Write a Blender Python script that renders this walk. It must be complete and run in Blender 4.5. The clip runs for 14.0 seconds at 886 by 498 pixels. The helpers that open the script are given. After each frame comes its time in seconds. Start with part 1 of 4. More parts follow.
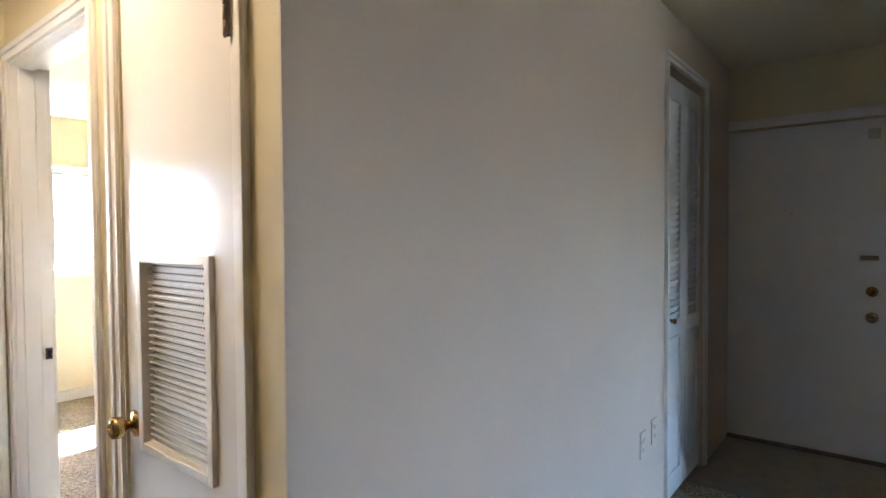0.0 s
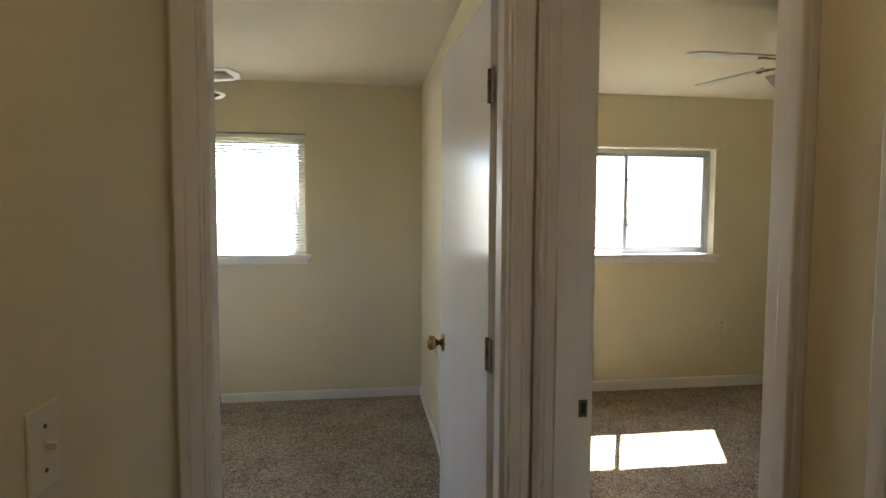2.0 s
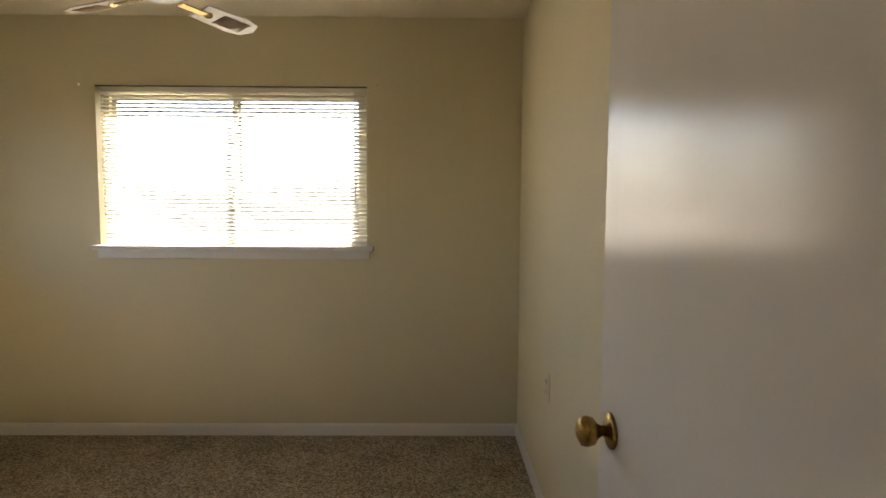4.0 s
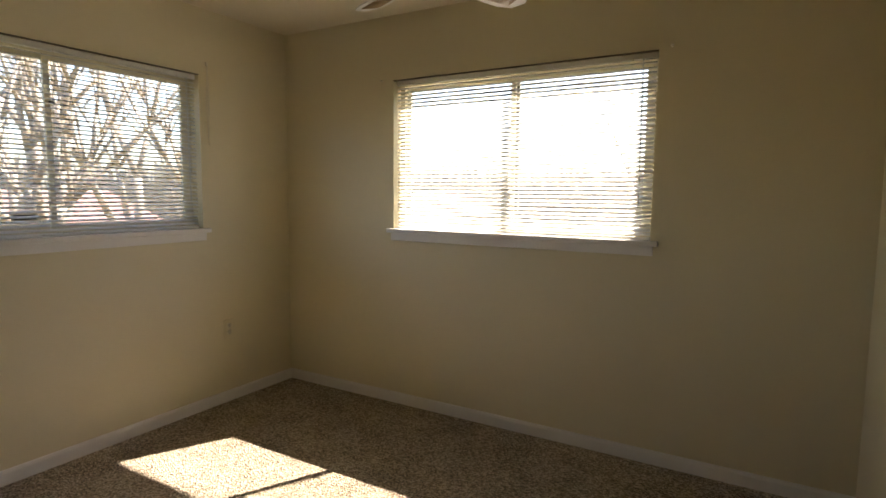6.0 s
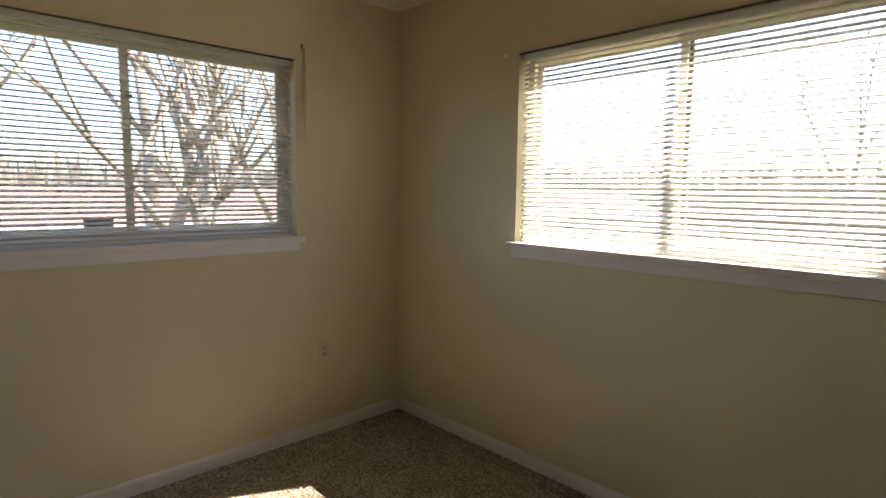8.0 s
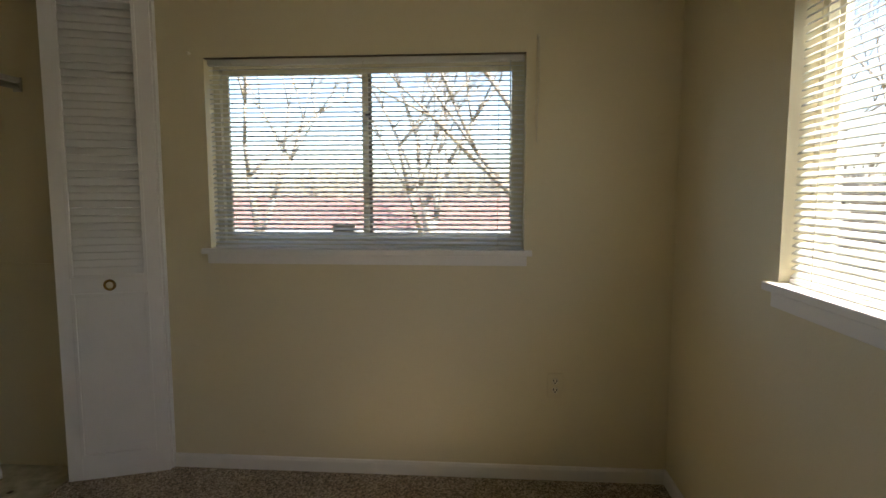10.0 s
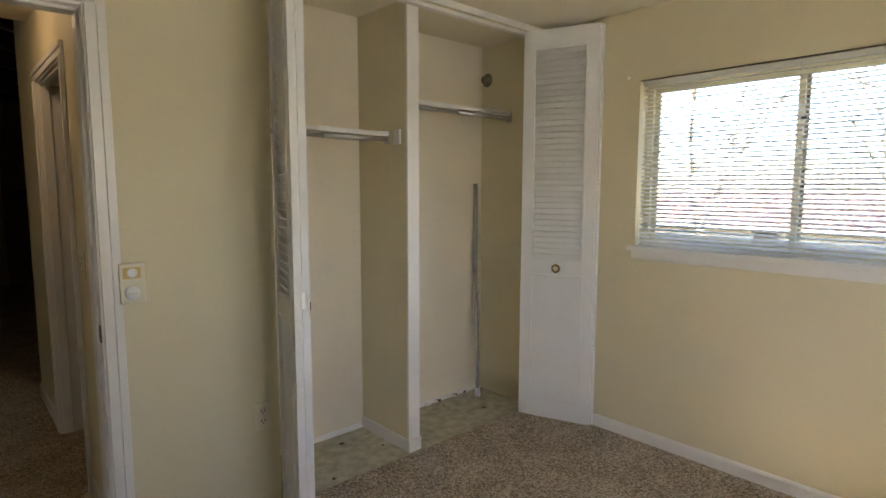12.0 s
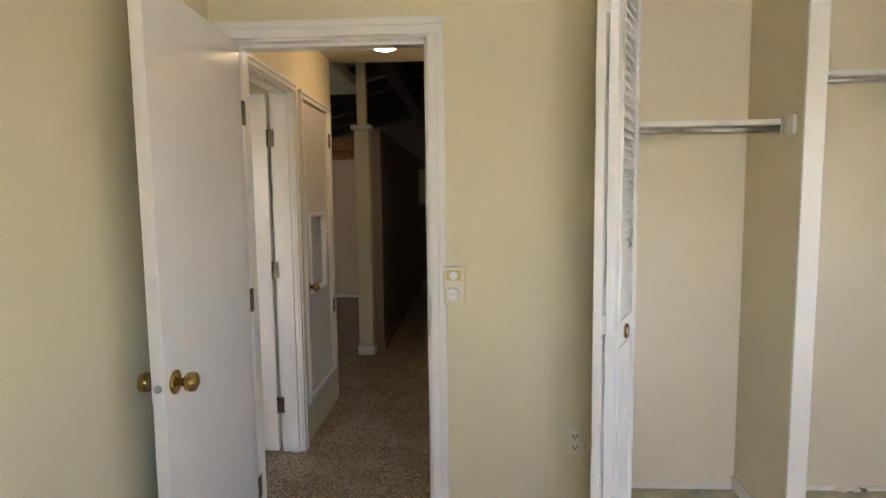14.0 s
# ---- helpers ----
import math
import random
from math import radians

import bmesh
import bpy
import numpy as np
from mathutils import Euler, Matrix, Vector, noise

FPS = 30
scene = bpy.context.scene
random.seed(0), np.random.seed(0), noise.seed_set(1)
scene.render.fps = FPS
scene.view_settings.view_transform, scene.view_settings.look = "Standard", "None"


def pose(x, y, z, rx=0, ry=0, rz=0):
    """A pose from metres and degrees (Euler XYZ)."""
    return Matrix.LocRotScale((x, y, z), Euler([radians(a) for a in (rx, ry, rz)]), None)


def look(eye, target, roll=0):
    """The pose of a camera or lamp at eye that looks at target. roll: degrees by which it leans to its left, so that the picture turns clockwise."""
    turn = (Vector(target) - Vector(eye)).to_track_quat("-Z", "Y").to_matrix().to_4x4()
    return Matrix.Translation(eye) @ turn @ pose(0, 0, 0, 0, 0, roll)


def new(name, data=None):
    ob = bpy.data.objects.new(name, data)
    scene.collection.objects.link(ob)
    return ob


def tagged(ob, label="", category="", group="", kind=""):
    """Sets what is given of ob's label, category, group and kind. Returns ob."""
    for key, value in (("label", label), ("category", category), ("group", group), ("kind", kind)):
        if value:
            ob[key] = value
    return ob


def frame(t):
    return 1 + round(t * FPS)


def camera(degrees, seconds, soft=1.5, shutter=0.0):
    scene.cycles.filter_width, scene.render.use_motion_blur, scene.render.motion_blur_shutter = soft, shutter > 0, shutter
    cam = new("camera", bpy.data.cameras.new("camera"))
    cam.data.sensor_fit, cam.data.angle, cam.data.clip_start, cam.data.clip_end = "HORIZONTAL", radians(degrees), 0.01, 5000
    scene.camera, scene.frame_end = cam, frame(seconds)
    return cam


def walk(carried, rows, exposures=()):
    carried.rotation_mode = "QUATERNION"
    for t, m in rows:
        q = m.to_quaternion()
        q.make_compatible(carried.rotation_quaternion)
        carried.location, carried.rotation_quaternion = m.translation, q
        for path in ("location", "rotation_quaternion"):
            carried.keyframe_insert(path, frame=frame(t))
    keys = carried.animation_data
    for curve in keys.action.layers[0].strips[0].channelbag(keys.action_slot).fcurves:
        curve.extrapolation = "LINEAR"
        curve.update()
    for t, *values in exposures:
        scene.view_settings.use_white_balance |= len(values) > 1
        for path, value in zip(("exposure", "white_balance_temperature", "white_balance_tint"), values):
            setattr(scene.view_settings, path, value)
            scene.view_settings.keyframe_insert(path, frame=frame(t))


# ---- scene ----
cam = camera(77.0, 14.0)
PATH = [
    (0, (0.321, -2.625, 1.381), (1.881, -1.375, 1.326), -0.4),
    (0.5, (0.408, -2.34, 1.368), (1.604, -0.738, 1.326), 0.2),
    (1, (0.413, -2.07, 1.389), (1.258, -0.258, 1.325), 0.8),
    (1.5, (0.443, -1.727, 1.408), (0.993, 0.194, 1.32), 0.6),
    (2, (0.484, -1.447, 1.412), (0.771, 0.529, 1.291), 0.3),
    (2.5, (0.442, -1.128, 1.422), (0.609, 0.86, 1.276), 0.5),
    (2.7, (0.43, -1.025, 1.415), (0.571, 0.966, 1.277), 0.4),
    (4.8, (0.557, -0.116, 1.315), (0.34, 1.865, 1.136), 0.3),
    (5, (0.583, -0.086, 1.35), (0.263, 1.878, 1.147), 0.2),
    (5.5, (0.593, -0.018, 1.349), (-0.072, 1.856, 1.142), 0.3),
    (6, (0.564, -0.007, 1.337), (-0.447, 1.707, 1.136), 0.5),
    (6.5, (0.53, 0.032, 1.353), (-0.663, 1.623, 1.143), 0.6),
    (7, (0.379, 0.157, 1.355), (-0.863, 1.709, 1.139), 0.9),
    (7.2, (0.34, 0.231, 1.349), (-0.913, 1.776, 1.137), 1.0),
    (9.3, (0.262, 1.521, 1.388), (-1.664, 2.026, 1.195), -0.3),
    (9.5, (0.286, 1.635, 1.38), (-1.681, 1.945, 1.195), -0.2),
    (10, (0.25, 1.902, 1.374), (-1.735, 1.756, 1.178), -0.0),
    (10.5, (0.288, 2.081, 1.369), (-1.639, 1.579, 1.181), 0.1),
    (10.7, (0.336, 2.137, 1.386), (-1.541, 1.476, 1.184), -0.2),
    (11, (0.419, 2.137, 1.41), (-1.358, 1.243, 1.204), 0.1),
    (11.5, (0.495, 2.142, 1.405), (-1.077, 0.922, 1.202), 0.3),
    (12, (0.516, 2.147, 1.427), (-0.822, 0.676, 1.211), 0.1),
    (12.5, (0.533, 2.151, 1.429), (-0.587, 0.509, 1.209), -0.0),
    (13, (0.491, 2.152, 1.424), (-0.359, 0.356, 1.201), -0.3),
    (13.5, (0.344, 2.043, 1.384), (-0.169, 0.122, 1.163), -0.5),
    (14, (-0.026, 2.082, 1.432), (0.069, 0.093, 1.242), -0.7),
]
# seconds, stops, kelvin, tint
EXPOSURES = [(0.0, 6.7, 5150, 14), (0.5, 5.75, 5250, 13), (1.0, 5.1, 5250, 12), (1.5, 4.75, 5600, 11), (2.0, 4.3, 5900, 11), (2.5, 4.25, 6100, 12), (5.0, 3.4, 7500, 17),
             (7.0, 3.18, 6900, 16), (9.5, 2.88, 6800, 12), (11.0, 3.32, 6500, 11), (12.5, 4.6, 6250, 14), (14.0, 4.9, 6250, 14)]
SKY, SUN = 0.15, 5.0
walk(cam, [(t, look(eye, target, roll)) for t, eye, target, roll in PATH],
     exposures=EXPOSURES)

# ---- world and sun ----
SUN_WAY = Vector((-0.385, -0.768, -1.0)).normalized()
world = bpy.data.worlds.new("sky")
scene.world = world
world.use_nodes = True
sky = world.node_tree.nodes.new("ShaderNodeTexSky")
sky.sky_type = "NISHITA"
sky.sun_disc = False
sky.sun_elevation = math.asin(-SUN_WAY.z)
sky.sun_rotation = math.atan2(-SUN_WAY.x, -SUN_WAY.y)
sky.air_density, sky.dust_density = 1.0, 1.6
world.node_tree.links.new(sky.outputs["Color"], world.node_tree.nodes["Background"].inputs["Color"])
world.node_tree.nodes["Background"].inputs["Strength"].default_value = SKY
sun_data = bpy.data.lights.new("sun", "SUN")
sun_data.energy, sun_data.angle, sun_data.color = SUN, radians(0.5), (1.0, 0.96, 0.90)
sun = new("sun", sun_data)
sun.matrix_world = look((8, 14, 20), Vector((8, 14, 20)) + SUN_WAY)


# ---- materials ----
def material(name, color, rough=0.5, metal=0.0, vary=0.08, scale=3.0, fine=90.0, bump=0.05, spec=0.5, stretch=(1, 1, 1), tint=None, dist=0.004):
    """A painted or solid surface with broad stains and a fine grain."""
    m = bpy.data.materials.new(name)
    m.use_nodes = True
    nt = m.node_tree
    nodes, links = nt.nodes, nt.links
    bsdf = nodes["Principled BSDF"]
    bsdf.inputs["Roughness"].default_value = rough
    bsdf.inputs["Metallic"].default_value = metal
    bsdf.inputs["Specular IOR Level"].default_value = spec
    co = nodes.new("ShaderNodeTexCoord")
    mp = nodes.new("ShaderNodeMapping")
    mp.inputs["Scale"].default_value = stretch
    links.new(co.outputs["Object"], mp.inputs["Vector"])
    broad = nodes.new("ShaderNodeTexNoise")
    broad.inputs["Scale"].default_value, broad.inputs["Detail"].default_value = scale, 5
    grain = nodes.new("ShaderNodeTexNoise")
    grain.inputs["Scale"].default_value, grain.inputs["Detail"].default_value = fine, 4
    for n in (broad, grain):
        links.new(mp.outputs["Vector"], n.inputs["Vector"])
    ramp = nodes.new("ShaderNodeMix")
    ramp.data_type = "RGBA"
    dark = tint or tuple(c * (1 - vary) for c in color)
    ramp.inputs["A"].default_value = (*dark, 1)
    ramp.inputs["B"].default_value = (*color, 1)
    spread = nodes.new("ShaderNodeMapRange")
    spread.inputs["From Min"].default_value, spread.inputs["From Max"].default_value = 0.3, 0.65
    links.new(broad.outputs["Fac"], spread.inputs["Value"])
    links.new(spread.outputs["Result"], ramp.inputs["Factor"])
    links.new(ramp.outputs["Result"], bsdf.inputs["Base Color"])
    if bump:
        b = nodes.new("ShaderNodeBump")
        b.inputs["Strength"].default_value, b.inputs["Distance"].default_value = bump, dist
        links.new(grain.outputs["Fac"], b.inputs["Height"])
        links.new(b.outputs["Normal"], bsdf.inputs["Normal"])
    rr = nodes.new("ShaderNodeMapRange")
    rr.inputs["To Min"].default_value, rr.inputs["To Max"].default_value = max(0.02, rough - 0.07), min(1, rough + 0.07)
    links.new(broad.outputs["Fac"], rr.inputs["Value"])
    links.new(rr.outputs["Result"], bsdf.inputs["Roughness"])
    return m


def carpet_material():
    m = bpy.data.materials.new("carpet_pile")
    m.use_nodes = True
    nodes, links = m.node_tree.nodes, m.node_tree.links
    bsdf = nodes["Principled BSDF"]
    bsdf.inputs["Roughness"].default_value = 0.95
    bsdf.inputs["Specular IOR Level"].default_value = 0.1
    bsdf.inputs["Sheen Weight"].default_value = 0.15
    co = nodes.new("ShaderNodeTexCoord")
    tuft = nodes.new("ShaderNodeTexVoronoi")
    tuft.inputs["Scale"].default_value = 130
    warp = nodes.new("ShaderNodeTexNoise")
    warp.inputs["Scale"].default_value, warp.inputs["Detail"].default_value = 60, 3
    broad = nodes.new("ShaderNodeTexNoise")
    broad.inputs["Scale"].default_value, broad.inputs["Detail"].default_value = 5, 4
    for n in (tuft, warp, broad):
        links.new(co.outputs["Object"], n.inputs["Vector"])
    ramp = nodes.new("ShaderNodeValToRGB")
    e = ramp.color_ramp.elements
    e[0].position, e[0].color = 0.15, (0.10, 0.075, 0.042, 1)
    e[1].position, e[1].color = 0.85, (0.62, 0.525, 0.385, 1)
    mid = e.new(0.5)
    mid.color = (0.33, 0.255, 0.168, 1)
    add = nodes.new("ShaderNodeMath")
    add.operation = "MULTIPLY_ADD"
    add.inputs[1].default_value, add.inputs[2].default_value = 0.65, 0.0
    sep = nodes.new("ShaderNodeSeparateColor")
    links.new(tuft.outputs["Color"], sep.inputs["Color"])
    links.new(sep.outputs["Red"], add.inputs[0])
    more = nodes.new("ShaderNodeMath")
    more.operation = "MULTIPLY_ADD"
    more.inputs[1].default_value = 0.45
    links.new(broad.outputs["Fac"], more.inputs[0])
    links.new(add.outputs["Value"], more.inputs[2])
    links.new(more.outputs["Value"], ramp.inputs["Fac"])
    links.new(ramp.outputs["Color"], bsdf.inputs["Base Color"])
    b = nodes.new("ShaderNodeBump")
    b.inputs["Strength"].default_value, b.inputs["Distance"].default_value = 0.9, 0.012
    hsum = nodes.new("ShaderNodeMath")
    links.new(tuft.outputs["Distance"], hsum.inputs[0])
    links.new(warp.outputs["Fac"], hsum.inputs[1])
    links.new(hsum.outputs["Value"], b.inputs["Height"])
    links.new(b.outputs["Normal"], bsdf.inputs["Normal"])
    return m


def glass_material():
    m = bpy.data.materials.new("dimmed_window_glass")
    m.use_nodes = True
    nodes, links = m.node_tree.nodes, m.node_tree.links
    nodes.remove(nodes["Principled BSDF"])
    clear = nodes.new("ShaderNodeBsdfTransparent")
    # Grey tint put in to lower the brightness of the view outside.
    clear.inputs["Color"].default_value = (0.62, 0.63, 0.64, 1)
    gloss = nodes.new("ShaderNodeBsdfGlossy")
    gloss.inputs["Roughness"].default_value = 0.02
    edge = nodes.new("ShaderNodeLayerWeight")
    edge.inputs["Blend"].default_value = 0.5
    fres = nodes.new("ShaderNodeMath")
    fres.operation = "POWER"
    fres.inputs[1].default_value = 5.0
    links.new(edge.outputs["Facing"], fres.inputs[0])
    mix = nodes.new("ShaderNodeMixShader")
    links.new(fres.outputs["Value"], mix.inputs["Fac"])
    links.new(clear.outputs["BSDF"], mix.inputs[1])
    links.new(gloss.outputs["BSDF"], mix.inputs[2])
    links.new(mix.outputs["Shader"], nodes["Material Output"].inputs["Surface"])
    return m


def screen_material():
    """Fine grey mesh that dims what lies behind it."""
    m = bpy.data.materials.new("insect_screen_mesh")
    m.use_nodes = True
    nodes, links = m.node_tree.nodes, m.node_tree.links
    wire = nodes["Principled BSDF"]
    wire.inputs["Base Color"].default_value = (0.22, 0.23, 0.24, 1)
    wire.inputs["Roughness"].default_value = 0.6
    clear = nodes.new("ShaderNodeBsdfTransparent")
    mix = nodes.new("ShaderNodeMixShader")
    mix.inputs["Fac"].default_value = 0.22
    links.new(clear.outputs["BSDF"], mix.inputs[1])
    links.new(wire.outputs["BSDF"], mix.inputs[2])
    links.new(mix.outputs["Shader"], nodes["Material Output"].inputs["Surface"])
    return m


def slat_material():
    """Thin enamelled slats that let a little light through."""
    m = material("blind_slat_enamel", (0.84, 0.83, 0.78), 0.4, vary=0.03, bump=0.0)
    nodes, links = m.node_tree.nodes, m.node_tree.links
    thin = nodes.new("ShaderNodeBsdfTranslucent")
    thin.inputs["Color"].default_value = (0.86, 0.86, 0.83, 1)
    mix = nodes.new("ShaderNodeMixShader")
    mix.inputs["Fac"].default_value = 0.38
    links.new(nodes["Principled BSDF"].outputs["BSDF"], mix.inputs[1])
    links.new(thin.outputs["BSDF"], mix.inputs[2])
    links.new(mix.outputs["Shader"], nodes["Material Output"].inputs["Surface"])
    return m


def glow_material(name, color, strength):
    m = bpy.data.materials.new(name)
    m.use_nodes = True
    bsdf = m.node_tree.nodes["Principled BSDF"]
    bsdf.inputs["Base Color"].default_value = (0.9, 0.88, 0.82, 1)
    bsdf.inputs["Emission Color"].default_value = (*color, 1)
    bsdf.inputs["Emission Strength"].default_value = strength
    return m


CREAM = material("cream_wall_paint", (0.72, 0.645, 0.44), 0.55, vary=0.035, scale=1.6, fine=140, bump=0.12, spec=0.35)
CEIL = material("cream_ceiling_paint", (0.76, 0.69, 0.53), 0.8, vary=0.03, scale=2, fine=160, bump=0.2, spec=0.2)
PALE = material("pale_wall_paint", (0.68, 0.56, 0.455), 0.55, vary=0.07, scale=1.4, fine=140, bump=0.12, spec=0.35)
WHITE = material("white_gloss_trim", (0.80, 0.77, 0.72), 0.36, vary=0.03, scale=4, fine=60, bump=0.02)
DOORW = material("white_gloss_door", (0.80, 0.77, 0.73), 0.17, vary=0.03, scale=3, fine=12, bump=0.16, stretch=(1, 1, 0.12), dist=0.006)
MATTW = material("white_satin_louvre", (0.80, 0.79, 0.77), 0.42, vary=0.04, scale=5, fine=80, bump=0.06)
BLUSH = material("closet_paint", (0.79, 0.71, 0.555), 0.6, vary=0.05, scale=2, fine=120, bump=0.1, spec=0.3)
CARPET = carpet_material()
VINYL = material("worn_closet_vinyl", (0.55, 0.51, 0.37), 0.55, vary=0.4, scale=16, fine=60, bump=0.2, tint=(0.34, 0.31, 0.20))
TILE = material("entry_vinyl", (0.40, 0.33, 0.25), 0.4, vary=0.25, scale=14, fine=70, bump=0.1)
BRASS = material("aged_brass", (0.46, 0.31, 0.11), 0.25, 1.0, vary=0.4, scale=60, fine=200, bump=0.03)
DARKM = material("tarnished_hinge_steel", (0.20, 0.16, 0.12), 0.4, 1.0, vary=0.4, scale=40)
STEEL = material("zinc_steel", (0.55, 0.54, 0.52), 0.32, 1.0, vary=0.15, scale=30)
ALU = material("cream_aluminium_frame", (0.77, 0.72, 0.54), 0.4, vary=0.06, scale=8)
GREYALU = material("grey_aluminium_frame", (0.55, 0.56, 0.57), 0.35, 0.4, vary=0.06, scale=8)
IVORY = material("ivory_plastic", (0.74, 0.68, 0.52), 0.4, vary=0.05, scale=20, bump=0.0)
GOLD = material("yellowed_plastic", (0.62, 0.46, 0.16), 0.35, vary=0.1, scale=40, bump=0.0)
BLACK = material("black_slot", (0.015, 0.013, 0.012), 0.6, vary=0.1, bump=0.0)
CORD = material("cotton_cord", (0.72, 0.66, 0.50), 0.8, vary=0.1, scale=80)
SLAT = slat_material()
GLASS = glass_material()
SCREEN = screen_material()
DOME = glow_material("lit_opal_glass", (1.0, 0.70, 0.40), 0.85)
BEAM = material("dark_stained_beam", (0.035, 0.022, 0.015), 0.5, vary=0.4, scale=6, fine=40, bump=0.3, stretch=(0.2, 1, 1))
# Darkened brown: the dimness of the unlit living room is put into this paint.
DUSK = material("dim_living_room_paint", (0.30, 0.215, 0.17), 0.7, vary=0.05, scale=2)
PLANK = material("pale_ceiling_planks", (0.72, 0.66, 0.58), 0.7, vary=0.15, scale=5, fine=30, bump=0.2, stretch=(0.2, 1, 1))
BARK = material("grey_brown_bark", (0.52, 0.44, 0.34), 0.9, vary=0.4, scale=9, fine=30, bump=0.6, stretch=(1, 1, 0.25), dist=0.02)
GRASS = material("winter_lawn", (0.16, 0.14, 0.07), 0.95, vary=0.4, scale=0.7, fine=30, bump=0.4, dist=0.03)
ROOF = material("red_brown_shingle", (0.34, 0.19, 0.155), 0.85, vary=0.3, scale=3, fine=20, bump=0.4, stretch=(1, 1, 3), dist=0.02)
SIDING = material("pale_siding", (0.55, 0.50, 0.42), 0.7, vary=0.1, scale=1)
HEDGE = material("hedge_leaf", (0.07, 0.10, 0.035), 0.7, vary=0.5, scale=3)
CANE = material("woven_cane", (0.38, 0.26, 0.13), 0.6, vary=0.3, scale=40)
FANW = material("fan_enamel", (0.72, 0.69, 0.62), 0.35, vary=0.05, scale=6)
FROST = material("frosted_glass_shade", (0.75, 0.78, 0.76), 0.25, vary=0.05, scale=10)
WOOD = material("orange_brown_wood", (0.42, 0.20, 0.07), 0.35, vary=0.3, scale=8, fine=60, bump=0.1, stretch=(0.2, 1, 1))
PAPER = material("dark_print", (0.05, 0.045, 0.04), 0.5, vary=0.3, scale=9)


# ---- mesh helpers ----
def box(bm, x0, y0, z0, x1, y1, z1, bev=0.0):
    """Adds a box, its edges rounded by bev."""
    vs = [bm.verts.new(p) for p in ((x0, y0, z0), (x1, y0, z0), (x1, y1, z0), (x0, y1, z0), (x0, y0, z1), (x1, y0, z1), (x1, y1, z1), (x0, y1, z1))]
    fs = [bm.faces.new([vs[i] for i in q]) for q in ((0, 3, 2, 1), (4, 5, 6, 7), (0, 1, 5, 4), (1, 2, 6, 5), (2, 3, 7, 6), (3, 0, 4, 7))]
    if bev:
        es = list({e for f in fs for e in f.edges})
        bmesh.ops.bevel(bm, geom=es, offset=bev, segments=2, affect="EDGES", profile=0.5)
    return bm


def slab(x0, y0, z0, x1, y1, z1, bev=0.0):
    return box(bmesh.new(), x0, y0, z0, x1, y1, z1, bev)


def tube(bm, a, b, r0, r1=None, n=12):
    """A round bar from a to b."""
    a, b = Vector(a), Vector(b)
    r1 = r0 if r1 is None else r1
    q = (b - a).to_track_quat("Z", "Y").to_matrix()
    rings = []
    for c, r in ((a, r0), (b, r1)):
        rings.append([bm.verts.new(c + q @ Vector((r * math.cos(k * math.tau / n), r * math.sin(k * math.tau / n), 0))) for k in range(n)])
    for k in range(n):
        f = bm.faces.new((rings[0][k], rings[0][(k + 1) % n], rings[1][(k + 1) % n], rings[1][k]))
        f.smooth = True
    bm.faces.new(rings[0][::-1])
    bm.faces.new(rings[1])
    return bm


def lathe(bm, profile, m=Matrix(), n=20):
    """Turns (radius, height) pairs about the local z axis."""
    rings = [[bm.verts.new(m @ Vector((r * math.cos(k * math.tau / n), r * math.sin(k * math.tau / n), h))) for k in range(n)] for r, h in profile]
    for a, b in zip(rings, rings[1:]):
        for k in range(n):
            f = bm.faces.new((a[k], a[(k + 1) % n], b[(k + 1) % n], b[k]))
            f.smooth = True
    bm.faces.new(rings[0][::-1])
    bm.faces.new(rings[-1])
    return bm


def mesh_of(name, bm, mat):
    bmesh.ops.recalc_face_normals(bm, faces=bm.faces)
    me = bpy.data.meshes.new(name)
    bm.to_mesh(me)
    bm.free()
    me.materials.append(mat)
    return me


def part(name, bm, mat, parent=None, label=""):
    """Links a bmesh, or shares a mesh, as one object under parent."""
    me = bm if isinstance(bm, bpy.types.Mesh) else mesh_of(name, bm, mat)
    ob = new(name, me)
    if parent:
        ob.parent = parent
    if label:
        ob["label"] = label
    return ob


def thing(name, m, label, category, group="", kind=""):
    ob = new(name)
    ob.matrix_basis = m
    return tagged(ob, label, category, group, kind)


def structure(name, bm, mat, label="", category=""):
    return tagged(part(name, bm, mat), label, category, "", "structure")


